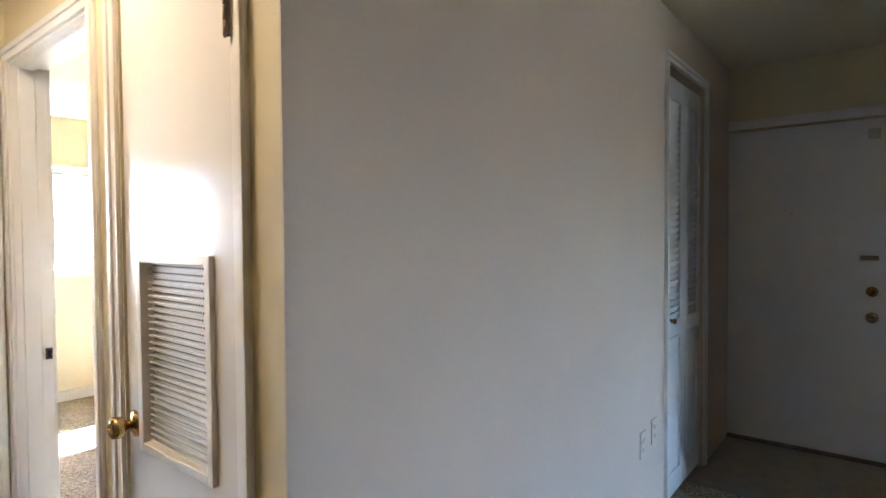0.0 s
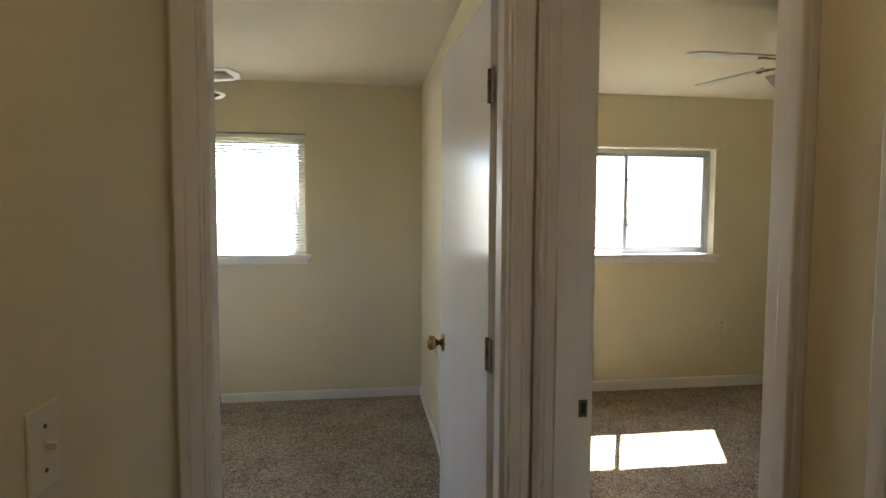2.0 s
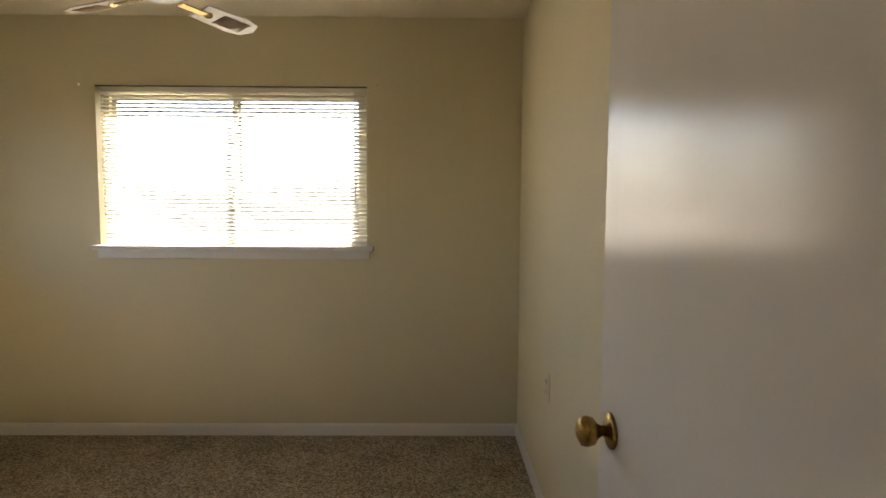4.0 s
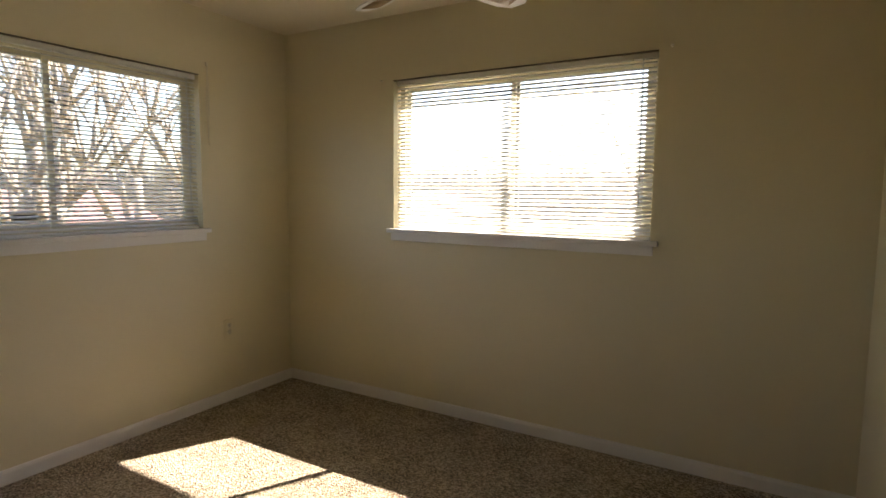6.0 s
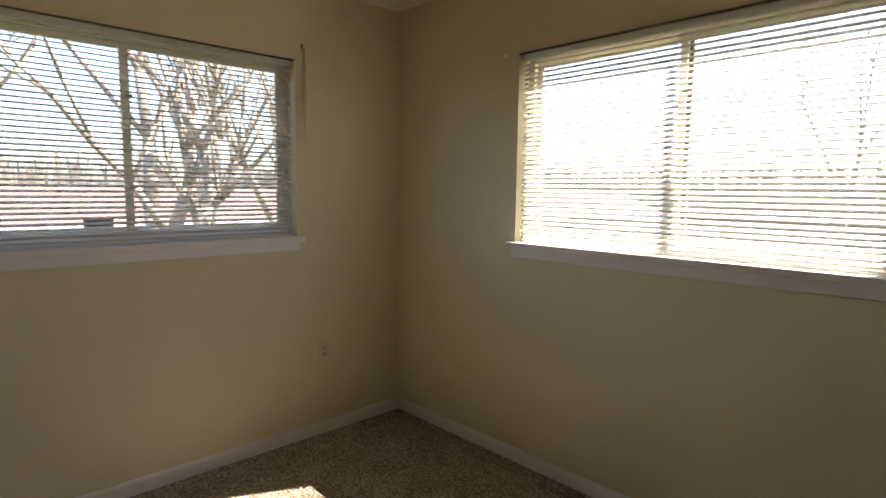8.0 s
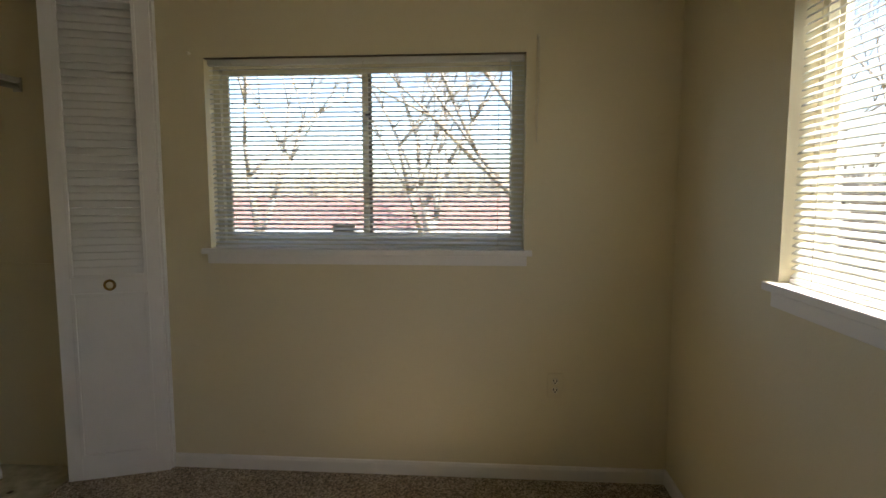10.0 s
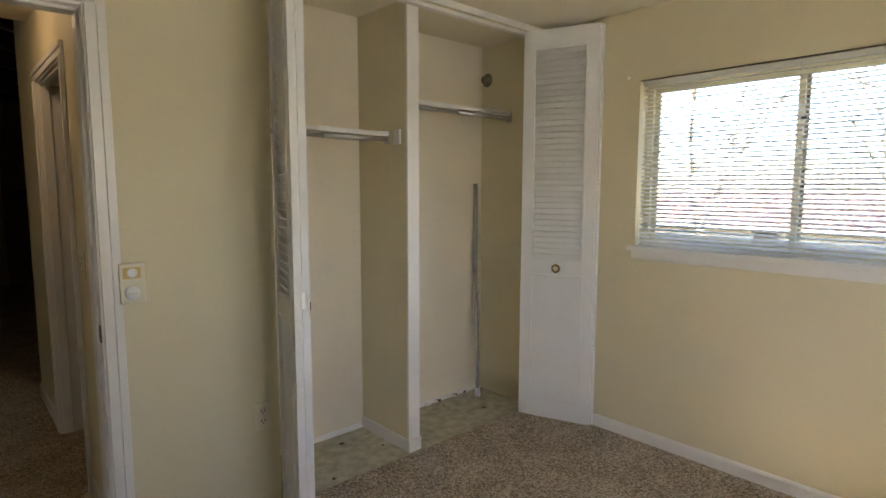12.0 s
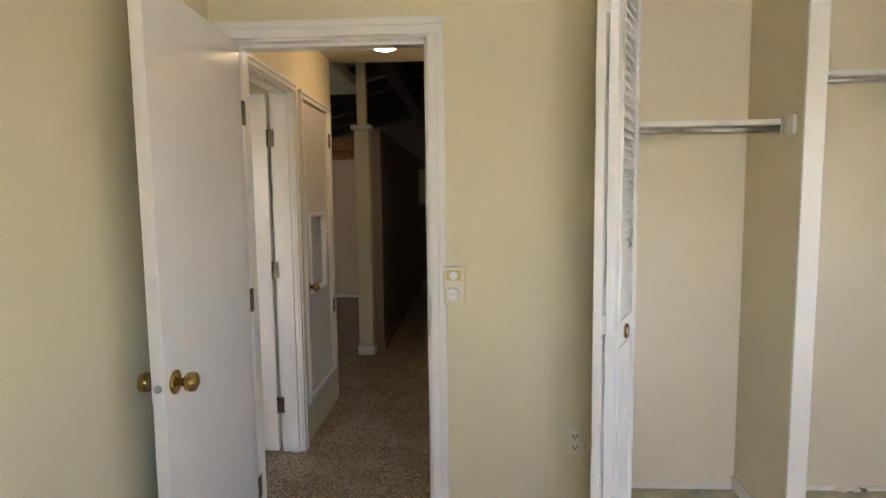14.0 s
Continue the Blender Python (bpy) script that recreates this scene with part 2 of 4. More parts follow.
def wall(name, axis, p0, p1, a0, a1, z0, z1, mat, openings=(), label="", category="wall"):
    """An upright wall with thickness p0..p1 along axis, running a0..a1, with openings (a, b, low, high) cut through."""
    us = sorted({a0, a1, *[v for o in openings for v in o[:2]]})
    zs = sorted({z0, z1, *[v for o in openings for v in o[2:]]})
    us = [u for u in us if a0 <= u <= a1]
    zs = [z for z in zs if z0 <= z <= z1]
    solid = {(i, j): not any(o[0] < (us[i] + us[i + 1]) / 2 < o[1] and o[2] < (zs[j] + zs[j + 1]) / 2 < o[3] for o in openings)
             for i in range(len(us) - 1) for j in range(len(zs) - 1)}
    bm = bmesh.new()
    cache = {}

    def v(i, j, s):
        if (i, j, s) not in cache:
            p = (p0, p1)[s]
            cache[i, j, s] = bm.verts.new((p, us[i], zs[j]) if axis == "x" else (us[i], p, zs[j]))
        return cache[i, j, s]

    for (i, j), full in solid.items():
        if not full:
            continue
        for s in (0, 1):
            bm.faces.new((v(i, j, s), v(i + 1, j, s), v(i + 1, j + 1, s), v(i, j + 1, s)))
        for di, dj, c in ((-1, 0, ((i, j), (i, j + 1))), (1, 0, ((i + 1, j), (i + 1, j + 1))), (0, -1, ((i, j), (i + 1, j))), (0, 1, ((i, j + 1), (i + 1, j + 1)))):
            if not solid.get((i + di, j + dj), False):
                (a, b), (c2, d) = c
                bm.faces.new((v(a, b, 0), v(c2, d, 0), v(c2, d, 1), v(a, b, 1)))
    return structure(name, bm, mat, label, category)


# ---- large structure ----
LEFT, RIGHT, FAR, CEILING = -2.30, 0.93, 2.755, 2.37
HALL_L, HALL_R, HALL_TOP, CORNER = 0.06, 0.92, 2.36, -1.78
D1 = (0.126, 0.84, -1.0, 2.012)
D2 = (-0.91, -0.175, -1.0, 2.0)
D3 = (-1.645, -0.845, -1.0, 2.0)
LINEN = (-1.63, -1.095, 0.26, 1.985)
WA = (-1.415, 0.075, 1.115, 1.998)
W2 = (1.88, 3.335, 1.105, 1.955)
WB = (0.608, 2.085, 1.115, 1.998)
CLOSET = (-2.285, -0.50, -1.0, 2.345)

structure("floor", slab(-2.45, -0.045, -0.2, 0.98, 2.9, 0.03), CARPET, "brown speckled cut-pile carpet on the bedroom floor", "carpet")
structure("floor_hall", slab(-3.35, -8.2, -0.2, 3.53, -0.12, 0.0), CARPET, "brown speckled carpet in the hallway and living room", "carpet")
structure("floor_sill", slab(0.10, -0.12, -0.2, 0.98, -0.045, 0.016), CARPET, "brown carpet running through the doorway", "carpet")
structure("floor_bedroom_two", slab(0.98, -0.12, -0.2, 4.4, 2.9, 0.0), CARPET, "brown speckled carpet in the second bedroom", "carpet")
structure("floor_bedroom_two_south", slab(0.98, -1.05, -0.15, 4.4, -0.12, 0.002), CARPET, "brown speckled carpet beside the second bedroom door", "carpet")
structure("floor_closet", slab(-2.45, -0.8, -0.2, 0.10, -0.045, 0.008), VINYL, "worn olive vinyl floor inside the closet", "vinyl floor")
structure("floor_entry", slab(3.53, -8.2, -0.2, 4.6, -1.0, -0.004), TILE, "tan vinyl floor at the front door", "vinyl floor")

wall("wall_north", "y", FAR, FAR + 0.14, -2.45, 4.4, -0.2, 2.92, CREAM, [WA, W2], "cream painted outside wall with two windows")
wall("wall_west", "x", LEFT - 0.15, LEFT, -0.80, FAR, -0.2, 2.92, CREAM, [WB], "cream painted bedroom wall with a window")
wall("wall_between", "x", RIGHT, RIGHT + 0.10, 0.0, FAR, -0.1, 2.6, CREAM, [], "plain cream wall between the bedrooms")
wall("wall_door", "y", -0.12, 0.0, LEFT, RIGHT + 0.10, -0.05, 2.6, CREAM, [D1, CLOSET], "cream wall with the bedroom door and the closet opening")
wall("wall_hall_east", "x", HALL_R, RIGHT + 0.10, CORNER + 0.004, -0.12, -0.1, 2.9, CREAM, [D2, LINEN], "cream hallway wall with two doors")
wall("wall_hall_west", "x", HALL_L - 0.11, HALL_L, -2.48, -0.12, -0.1, 2.9, CREAM, [D3], "cream hallway wall with an open doorway")
wall("wall_entry", "y", CORNER, CORNER + 0.10, RIGHT + 0.10, 4.45, -0.1, 3.1, PALE, [(3.13, 3.80, -1.0, 2.20)], "pale painted wall of the entry")
wall("wall_front", "x", 4.45, 4.6, -3.7, -0.9, -0.2, 3.1, CREAM, [(-2.66, -1.74, -1.0, 2.05)], "wall with the front door")
wall("wall_bedroom_two_south", "y", -1.12, -1.02, RIGHT + 0.10, 4.4, -0.1, 2.6, CREAM, [], "plain cream wall of the second bedroom")
wall("wall_bedroom_two_east", "x", 4.25, 4.4, -1.02, FAR, -0.1, 2.92, CREAM, [], "plain cream wall of the second bedroom")
wall("wall_closet_back", "y", -0.66, -0.55, LEFT, -0.05, -0.1, 2.6, BLUSH, [], "pale closet back wall")
wall("wall_closet_side", "x", -0.50, -0.40, -0.55, -0.12, -0.1, 2.6, BLUSH, [], "pale closet side wall")
structure("wall_closet_lining", slab(LEFT, -0.55, -0.05, LEFT + 0.006, -0.12, 2.37), CREAM, "pale painted closet end wall", "wall")
# The opening is added out of view to let skylight onto the entry wall.
wall("wall_living_south", "y", -8.2, -8.05, -3.35, 4.6, -0.2, 3.1, DUSK, [(2.9, 4.5, 0.05, 2.05)], "living room wall with an unseen opening added for daylight")
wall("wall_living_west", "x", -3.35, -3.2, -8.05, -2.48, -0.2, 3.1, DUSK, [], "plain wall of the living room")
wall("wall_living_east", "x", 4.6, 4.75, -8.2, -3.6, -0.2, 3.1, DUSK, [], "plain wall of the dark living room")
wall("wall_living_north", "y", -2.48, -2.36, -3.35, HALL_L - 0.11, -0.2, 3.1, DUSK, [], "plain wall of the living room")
# Added out of view; its length sets how much daylight reaches the front door.
wall("shade_wall_entry", "y", -3.7, -3.6, 3.4, 4.6, -0.2, 3.4, DUSK, [], "unseen wall keeping window light off the front door")

# Unseen wall and ceiling, added to keep daylight from leaking into the hall.
wall("wall_bath_west", "x", LEFT - 0.15, LEFT, -2.36, -0.80, -0.2, 2.92, CREAM, [], "unseen wall added to close off daylight behind the hallway door")
structure("ceiling_bath", slab(-2.45, -2.36, 2.41, -0.05, -0.67, 2.5), CEIL, "unseen ceiling closing off daylight behind the hallway door", "ceiling")
structure("ceiling", slab(-2.45, -0.66, CEILING, RIGHT + 0.10, FAR, CEILING + 0.1), CEIL, "cream painted bedroom ceiling", "ceiling")
structure("ceiling_bedroom_two", slab(RIGHT + 0.10, -1.05, CEILING, 4.4, FAR, CEILING + 0.1), CEIL, "pale painted ceiling", "ceiling")
structure("ceiling_hall", slab(HALL_L - 0.1, -1.86, HALL_TOP, HALL_R, -0.12, HALL_TOP + 0.12), CEIL, "low cream hallway ceiling", "ceiling")
structure("ceiling_entry", slab(1.03, -3.6, 2.46, 4.6, CORNER, 2.56), CEIL, "low cream ceiling of the entry", "ceiling")
RIDGE_X, RIDGE_Z, FALL = 0.74, 2.95, 0.22


def roof_z(x):
    return RIDGE_Z - FALL * abs(x - RIDGE_X)


def slope(name, x0, x1, y0, y1):
    """One pitch of the gabled living room ceiling, 0.1 m thick."""
    bm = bmesh.new()
    vs = [bm.verts.new((x, y, roof_z(x) + up)) for up in (0.0, 0.1) for x, y in ((x0, y0), (x1, y0), (x1, y1), (x0, y1))]
    for q in ((0, 1, 2, 3), (4, 7, 6, 5), (0, 4, 5, 1), (1, 5, 6, 2), (2, 6, 7, 3), (3, 7, 4, 0)):
        bm.faces.new([vs[i] for i in q])
    structure(name, bm, PLANK, "pale plank pitch of the gabled living room ceiling", "ceiling")


slope("ceiling_living_west", -3.35, RIDGE_X, -8.2, -1.86)
slope("ceiling_living_east", RIDGE_X, 4.75, -8.2, -3.605)
slope("ceiling_living_corner", RIDGE_X, 1.03, -3.605, -1.86)
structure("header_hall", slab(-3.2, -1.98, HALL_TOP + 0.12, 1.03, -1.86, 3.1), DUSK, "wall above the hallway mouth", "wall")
# Two unseen slabs, added to block sun and sky above the ceilings.
structure("roof_light_block_living", slab(-3.4, -8.3, 3.1, 4.8, -1.66, 3.22), DUSK, "unseen roof slab keeping daylight out of the living room", "roof")
structure("roof_light_block", slab(-2.6, -1.7, 2.92, 4.7, 3.0, 3.05), DUSK, "unseen roof slab keeping daylight out above the bedrooms", "roof")


def beam(y, side):
    """A rafter under one pitch, its local x running down the slope from the ridge."""
    ln = (RIDGE_X + 3.2 if side < 0 else (3.8 if y < -3.7 else 0.26)) / math.cos(math.atan(FALL))
    tilt = math.degrees(math.atan(FALL))
    m = pose(RIDGE_X, y, RIDGE_Z) @ (pose(0, 0, 0, 0, 0, 180) if side < 0 else Matrix()) @ pose(0, 0, 0, 0, tilt)
    ob = thing("ceiling_beam", m, "dark stained wooden rafter under the pale gabled ceiling", "beam", "ceiling beams")
    part("timber", slab(0.07, -0.06, -0.15, ln, 0.06, 0.012, 0.006), BEAM, ob)


for k in range(7):
    for side in (-1, 1):
        beam(-7.5 + 0.84 * k, side)
ridge = thing("ridge_beam", pose(RIDGE_X, -5.0, RIDGE_Z), "thick dark ridge beam running along the living room", "beam")
part("timber", slab(-0.075, -3.05, -0.31, 0.075, 3.0, 0.0, 0.01), BEAM, ridge)


structure("wall_entry_end", slab(HALL_R, CORNER - 0.001, -0.05, RIGHT + 0.101, CORNER + 0.004, 2.9), PALE, "pale painted end of the entry wall", "wall")


# ---- trim ----
def skirting(name, x0, y0, x1, y1, inward, high=0.087):
    """A baseboard from one point to the other with an eased top edge; inward: unit step into the room."""
    a, b = Vector((x0, y0, 0)), Vector((x1, y1, 0))
    w = Vector((*inward, 0))
    prof = ((0, -0.008), (0.012, -0.008), (0.012, high - 0.015), (0.008, high - 0.004), (0, high))
    bm = bmesh.new()
    ends = [[bm.verts.new(p + w * d + Vector((0, 0, h))) for d, h in prof] for p in (a, b)]
    n = len(prof)
    for k in range(n):
        bm.faces.new((ends[0][k], ends[0][(k + 1) % n], ends[1][(k + 1) % n], ends[1][k]))
    bm.faces.new(ends[0])
    bm.faces.new(ends[1][::-1])
    return structure(name, bm, WHITE, "white painted baseboard along the wall", "baseboard")


skirting("baseboard_north", LEFT + 0.012, FAR, RIGHT, FAR, (0, -1), 0.098)
skirting("baseboard_west", LEFT, 0.0, LEFT, FAR, (1, 0), 0.098)
skirting("baseboard_east", RIGHT, 0.02, RIGHT, FAR - 0.012, (-1, 0), 0.098)
skirting("baseboard_door", -0.49, 0.0, 0.085, 0.0, (0, 1), 0.098)
skirting("baseboard_closet_back", -1.290, -0.55, -0.50, -0.55, (0, 1), 0.035)
skirting("baseboard_closet_back_two", LEFT + 0.01, -0.55, -1.360, -0.55, (0, 1), 0.03)
skirting("baseboard_bedroom_two", RIGHT + 0.1, FAR, 4.25, FAR, (0, -1))
skirting("baseboard_bedroom_two_east", 4.25, -0.9, 4.25, FAR - 0.012, (-1, 0))
skirting("baseboard_entry", 0.93, CORNER, 3.08, CORNER, (0, -1))
skirting("baseboard_hall_west", HALL_L, D3[1] + 0.065, HALL_L, -0.125, (1, 0))
skirting("baseboard_hall_west_two", HALL_L, -2.48, HALL_L, D3[0] - 0.065, (1, 0))


def casing(name, axis, face, out, a0, a1, top, width=0.065, legs=(True, True), foot=0.0):
    """Door casing on one face of a wall, of legs and a head with a stepped profile. out: -1 or 1, the way it stands proud."""
    bm = bmesh.new()

    def bar(u0, u1, z0, z1, d0, d1):
        lo, hi = sorted((face + out * d0, face + out * d1))
        if axis == "y":
            box(bm, u0, lo, z0, u1, hi, z1, 0.0025)
        else:
            box(bm, lo, u0, z0, hi, u1, z1, 0.0025)

    for on, u0, u1, i0, i1 in ((legs[0], a0 - width, a0 - 0.004, a0 - width * 0.42, a0 - 0.006), (legs[1], a1 + 0.004, a1 + width, a1 + 0.006, a1 + width * 0.42)):
        if on:
            bar(u0, u1, foot, top + 0.004, 0.0, 0.012)
            o0, o1 = (u0, u0 + width * 0.45) if u0 < a0 - 0.01 and u1 <= a0 else (u1 - width * 0.45, u1)
            bar(o0 + 0.001, o1 - 0.001, foot, top + 0.003, 0.006, 0.019)
    bar(a0 - (width if legs[0] else 0), a1 + (width if legs[1] else 0), top + 0.004, top + width, 0.0, 0.0125)
    bar(a0 - (width if legs[0] else 0) + 0.001, a1 + (width if legs[1] else 0) - 0.001, top + width * 0.55, top + width - 0.001, 0.006, 0.0195)
    return structure(name, bm, WHITE, "white painted moulded door casing", "door casing")


def lining(name, axis, p0, p1, a0, a1, top, stop):
    """The jamb boards inside an opening with their door stops. stop: (from, to) along the depth."""
    ob = thing(name, pose(0, 0, 0), "white painted door jamb with stops", "door jamb", kind="structure")

    def bar(piece, u0, u1, z0, z1, q0, q1):
        part(piece, slab(u0, q0, z0, u1, q1, z1, 0.0015) if axis == "y" else slab(q0, u0, z0, q1, u1, z1, 0.0015), WHITE, ob)

    t = 0.006
    bar("side_jamb", a0 - 0.004, a0 + t - 0.004, 0, top, p0 - 0.002, p1 + 0.002)
    bar("side_jamb", a1 - t + 0.004, a1 + 0.004, 0, top, p0 - 0.002, p1 + 0.002)
    bar("head_jamb", a0 + t - 0.004, a1 - t + 0.004, top - t, top + 0.003, p0 - 0.002, p1 + 0.002)
    bar("stop", a0 + t - 0.005, a0 + t + 0.006, 0, top - t, *stop)
    bar("stop", a1 - t - 0.008, a1 - t + 0.005, 0, top - t, *stop)
    bar("stop", a0 + t + 0.006, a1 - t - 0.008, top - t - 0.012, top - t + 0.001, *stop)
    return ob


casing("trim_door_room", "y", 0.0, 1, D1[0], D1[1], D1[3])
casing("trim_door_hall", "y", -0.12, -1, D1[0], D1[1], D1[3], 0.056)
lining("jamb_door", "y", -0.12, 0.0, D1[0], D1[1], D1[3], (-0.10, -0.04))
casing("trim_door_two", "x", HALL_R, -1, D2[0], D2[1], D2[3], 0.05)
casing("trim_door_two_room", "x", RIGHT + 0.10, 1, D2[0], D2[1], D2[3])
lining("jamb_door_two", "x", HALL_R, RIGHT + 0.10, D2[0], D2[1], D2[3], (0.94, 0.99))
casing("trim_linen", "x", HALL_R, -1, LINEN[0], LINEN[1], LINEN[3], 0.05, foot=0.26)
structure("trim_linen_sill", slab(HALL_R - 0.014, LINEN[0] - 0.05, 0.222, HALL_R + 0.001, LINEN[1] + 0.05, 0.258, 0.003), WHITE, "white sill rail below the raised closet door", "door trim")
casing("trim_hall_west", "x", HALL_L, 1, D3[0], D3[1], D3[3], 0.06)
casing("trim_front", "x", 4.45, -1, -2.66, -1.74, 2.05, 0.06)
casing("trim_entry_closet", "y", CORNER, -1, 3.13, 3.80, 2.20, 0.05)
structure("trim_closet_track", slab(CLOSET[0], -0.075, 2.325, CLOSET[1], -0.04, 2.345, 0.002), WHITE, "white metal bifold track at the closet head", "track")
structure("trim_closet_head", slab(CLOSET[0], 0.0, 2.335, CLOSET[1] + 0.03, 0.012, 2.368, 0.002), WHITE, "white trim strip above the closet opening", "door trim")


# ---- doors ----
def knob(parent, m, mat=BRASS, label="aged brass door knob"):
    k = part("knob", lathe(bmesh.new(), ((0.011, 0.0), (0.010, 0.018), (0.014, 0.026), (0.025, 0.034), (0.028, 0.046), (0.025, 0.057), (0.013, 0.063), (0.001, 0.064))), mat, parent, label)
    k.matrix_basis = m
    r = part("rosette", lathe(bmesh.new(), ((0.034, 0.0), (0.033, 0.004), (0.024, 0.008), (0.014, 0.011), (0.012, 0.012))), mat, k)
    return k


def hinge(parent, m, x0=-0.035, x1=0.004):
    bm = slab(x0, -0.0015, -0.045, x1, 0.0015, 0.045, 0.0008)
    for z in (-0.03, 0.0, 0.03):
        tube(bm, (0, 0.003, z - 0.014), (0, 0.003, z + 0.014), 0.006)
    h = part("hinge", bm, DARKM, parent, "tarnished steel butt hinge")
    h.matrix_basis = m
    return h


def flush_door(name, m, w, h, label, knob_z, z0=0.012):
    """Hinged at its local x = 0; the leaf runs along +x, 35 mm thick towards -y."""
    ob = thing(name, m, label, "door", kind="structure")
    part("leaf", slab(0.002, -0.035, z0, w, 0.0, h, 0.002), DOORW, ob)
    knob(ob, pose(w - 0.06, 0.0, knob_z, -90))
    knob(ob, pose(w - 0.06, -0.035, knob_z, 90))
    bm = bmesh.new()
    part("latch_bolt", lathe(bm, ((0.011, 0.0), (0.011, 0.002), (0.006, 0.008), (0.001, 0.009)), pose(w, -0.0175, knob_z, 0, 90)), STEEL, ob, "round steel latch bolt")
    for z in (0.28, 1.04, 1.75):
        hinge(ob, pose(-0.004, 0.0, z, 0, 0, 0))
    return ob


flush_door("door_1", pose(0.818, 0.004, 0, 0, 0, 92.8), 0.68, 2.0, "white glossy flush bedroom door standing open into the room", 0.93, 0.042)
flush_door("door_2", pose(RIGHT + 0.122, D2[0] + 0.022, 0, 0, 0, -2), 0.70, 1.985, "white flush door of the second bedroom, open", 0.93)
lining("jamb_door_three", "x", HALL_L - 0.11, HALL_L, D3[0], D3[1], D3[3], (HALL_L - 0.055, HALL_L - 0.01))
flush_door("door_3", pose(HALL_L - 0.125, D3[1] - 0.012, 0, 0, 0, 176), 0.76, 1.985, "white flush door opened into the room beside the hallway", 0.93)

strike = tagged(part("strike_plate", slab(1.004, D2[1] - 0.0045, 0.922, 1.026, D2[1] - 0.0015, 0.965, 0.001), DARKM), "tarnished steel strike plate on the jamb", "strike plate")
part("hole", slab(1.009, D2[1] - 0.0055, 0.930, 1.021, D2[1] - 0.004, 0.957), BLACK, strike)
strike = tagged(part("strike_plate", slab(D1[0] + 0.0015, -0.034, 0.90, D1[0] + 0.0045, -0.004, 0.96, 0.001), DARKM), "dark steel strike plate on the bedroom jamb", "strike plate")
part("hole", slab(D1[0] + 0.004, -0.026, 0.915, D1[0] + 0.0055, -0.012, 0.945), BLACK, strike)

# raised closet door with a grille
lin = thing("linen_door", pose(HALL_R, LINEN[0], LINEN[2]), "white closet door with a stamped metal grille and brass knob", "door", kind="structure")
LW, LH = LINEN[1] - LINEN[0], LINEN[3] - LINEN[2]
GY0, GY1, GZ0, GZ1 = 0.118, 0.430, 0.61, 1.06
bm = bmesh.new()
for b in ((0.004, 0.003, GY0, LH - 0.004), (GY1, 0.003, LW - 0.004, LH - 0.004), (GY0, 0.003, GY1, GZ0), (GY0, GZ1, GY1, LH - 0.004)):
    box(bm, 0.006, b[0], b[1], 0.041, b[2], b[3])
bmesh.ops.remove_doubles(bm, verts=bm.verts, dist=0.0001)
part("leaf", bm, DOORW, lin)
bm = bmesh.new()
for b in ((GY0 - 0.018, GZ0 - 0.018, GY0 + 0.004, GZ1 + 0.018), (GY1 - 0.004, GZ0 - 0.018, GY1 + 0.018, GZ1 + 0.018), (GY0 + 0.004, GZ0 - 0.018, GY1 - 0.004, GZ0 + 0.004), (GY0 + 0.004, GZ1 - 0.004, GY1 - 0.004, GZ1 + 0.018)):
    box(bm, -0.006, b[0], b[1], 0.03, b[2], b[3], 0.002)
grille_frame = part("grille_frame", bm, WHITE, lin)
ROWS = 27
pitch = (GZ1 - GZ0 - 0.008) / ROWS
rib = mesh_of("rib", box(bmesh.new(), 0.0135, GY0 + 0.004, -0.0022, 0.0225, GY1 - 0.004, 0.0022), MATTW)
for k in range(ROWS + 1):
    part("rib", rib, None, grille_frame).location.z = GZ0 + 0.004 + k * pitch
# Black diamonds on the uncut plate give the dark of the punched holes.
bm = bmesh.new()
for k in range(ROWS):
    z = GZ0 + 0.004 + (k + 0.5) * pitch
    for c in range(24):
        y = GY0 + 0.010 + (c + 0.5 * (k % 2)) * (GY1 - GY0 - 0.02) / 24
        ring4 = [[bm.verts.new((x, y + a, z + b)) for a, b in ((-0.0046, 0.0), (0.0, 0.0034), (0.0046, 0.0), (0.0, -0.0034))] for x in (0.0223, 0.0245)]
        bm.faces.new(ring4[0])
        for q in range(4):
            bm.faces.new((ring4[0][q], ring4[0][(q + 1) % 4], ring4[1][(q + 1) % 4], ring4[1][q]))
tagged(part("punched_holes", bm, BLACK, grille_frame), kind="stuff")
part("grille_plate", slab(0.0225, GY0, GZ0, 0.0255, GY1, GZ1), MATTW, grille_frame)
# Black sheet stands in for the shade inside the closet behind the grille.
part("backing", slab(0.034, GY0, GZ0, 0.037, GY1, GZ1), BLACK, lin, "black sheet for the dark behind the grille")
knob(lin, pose(0.006, LW - 0.04, 0.645, 0, -90))
for z in (0.44, 1.545):
    hinge(lin, pose(-0.016, -0.004, z, 0, 0, 90), -0.008, 0.012)

# front door
fd = thing("front_door", pose(4.45, -2.66, 0), "plain white front door with brass locks, closed", "door", kind="structure")
part("leaf", slab(0.02, 0.008, 0.012, 0.062, 0.912, 2.04, 0.002), MATTW, fd)
part("threshold", slab(-0.02, 0.0, -0.004, 0.06, 0.92, 0.011, 0.003), DARKM, fd, "dark metal threshold")
for z, r in ((1.02, 0.03), (0.865, 0.032)):
    part("lock", lathe(bmesh.new(), ((r, 0), (r, 0.006), (r * 0.6, 0.012), (r * 0.8, 0.03), (r * 0.7, 0.05), (0.002, 0.055)), pose(0.02, 0.11, z, 0, -90)), BRASS, fd, "brass lock")
part("latch", slab(0.005, 0.08, 1.205, 0.021, 0.17, 1.233, 0.003), DARKM, fd, "dark metal night latch")
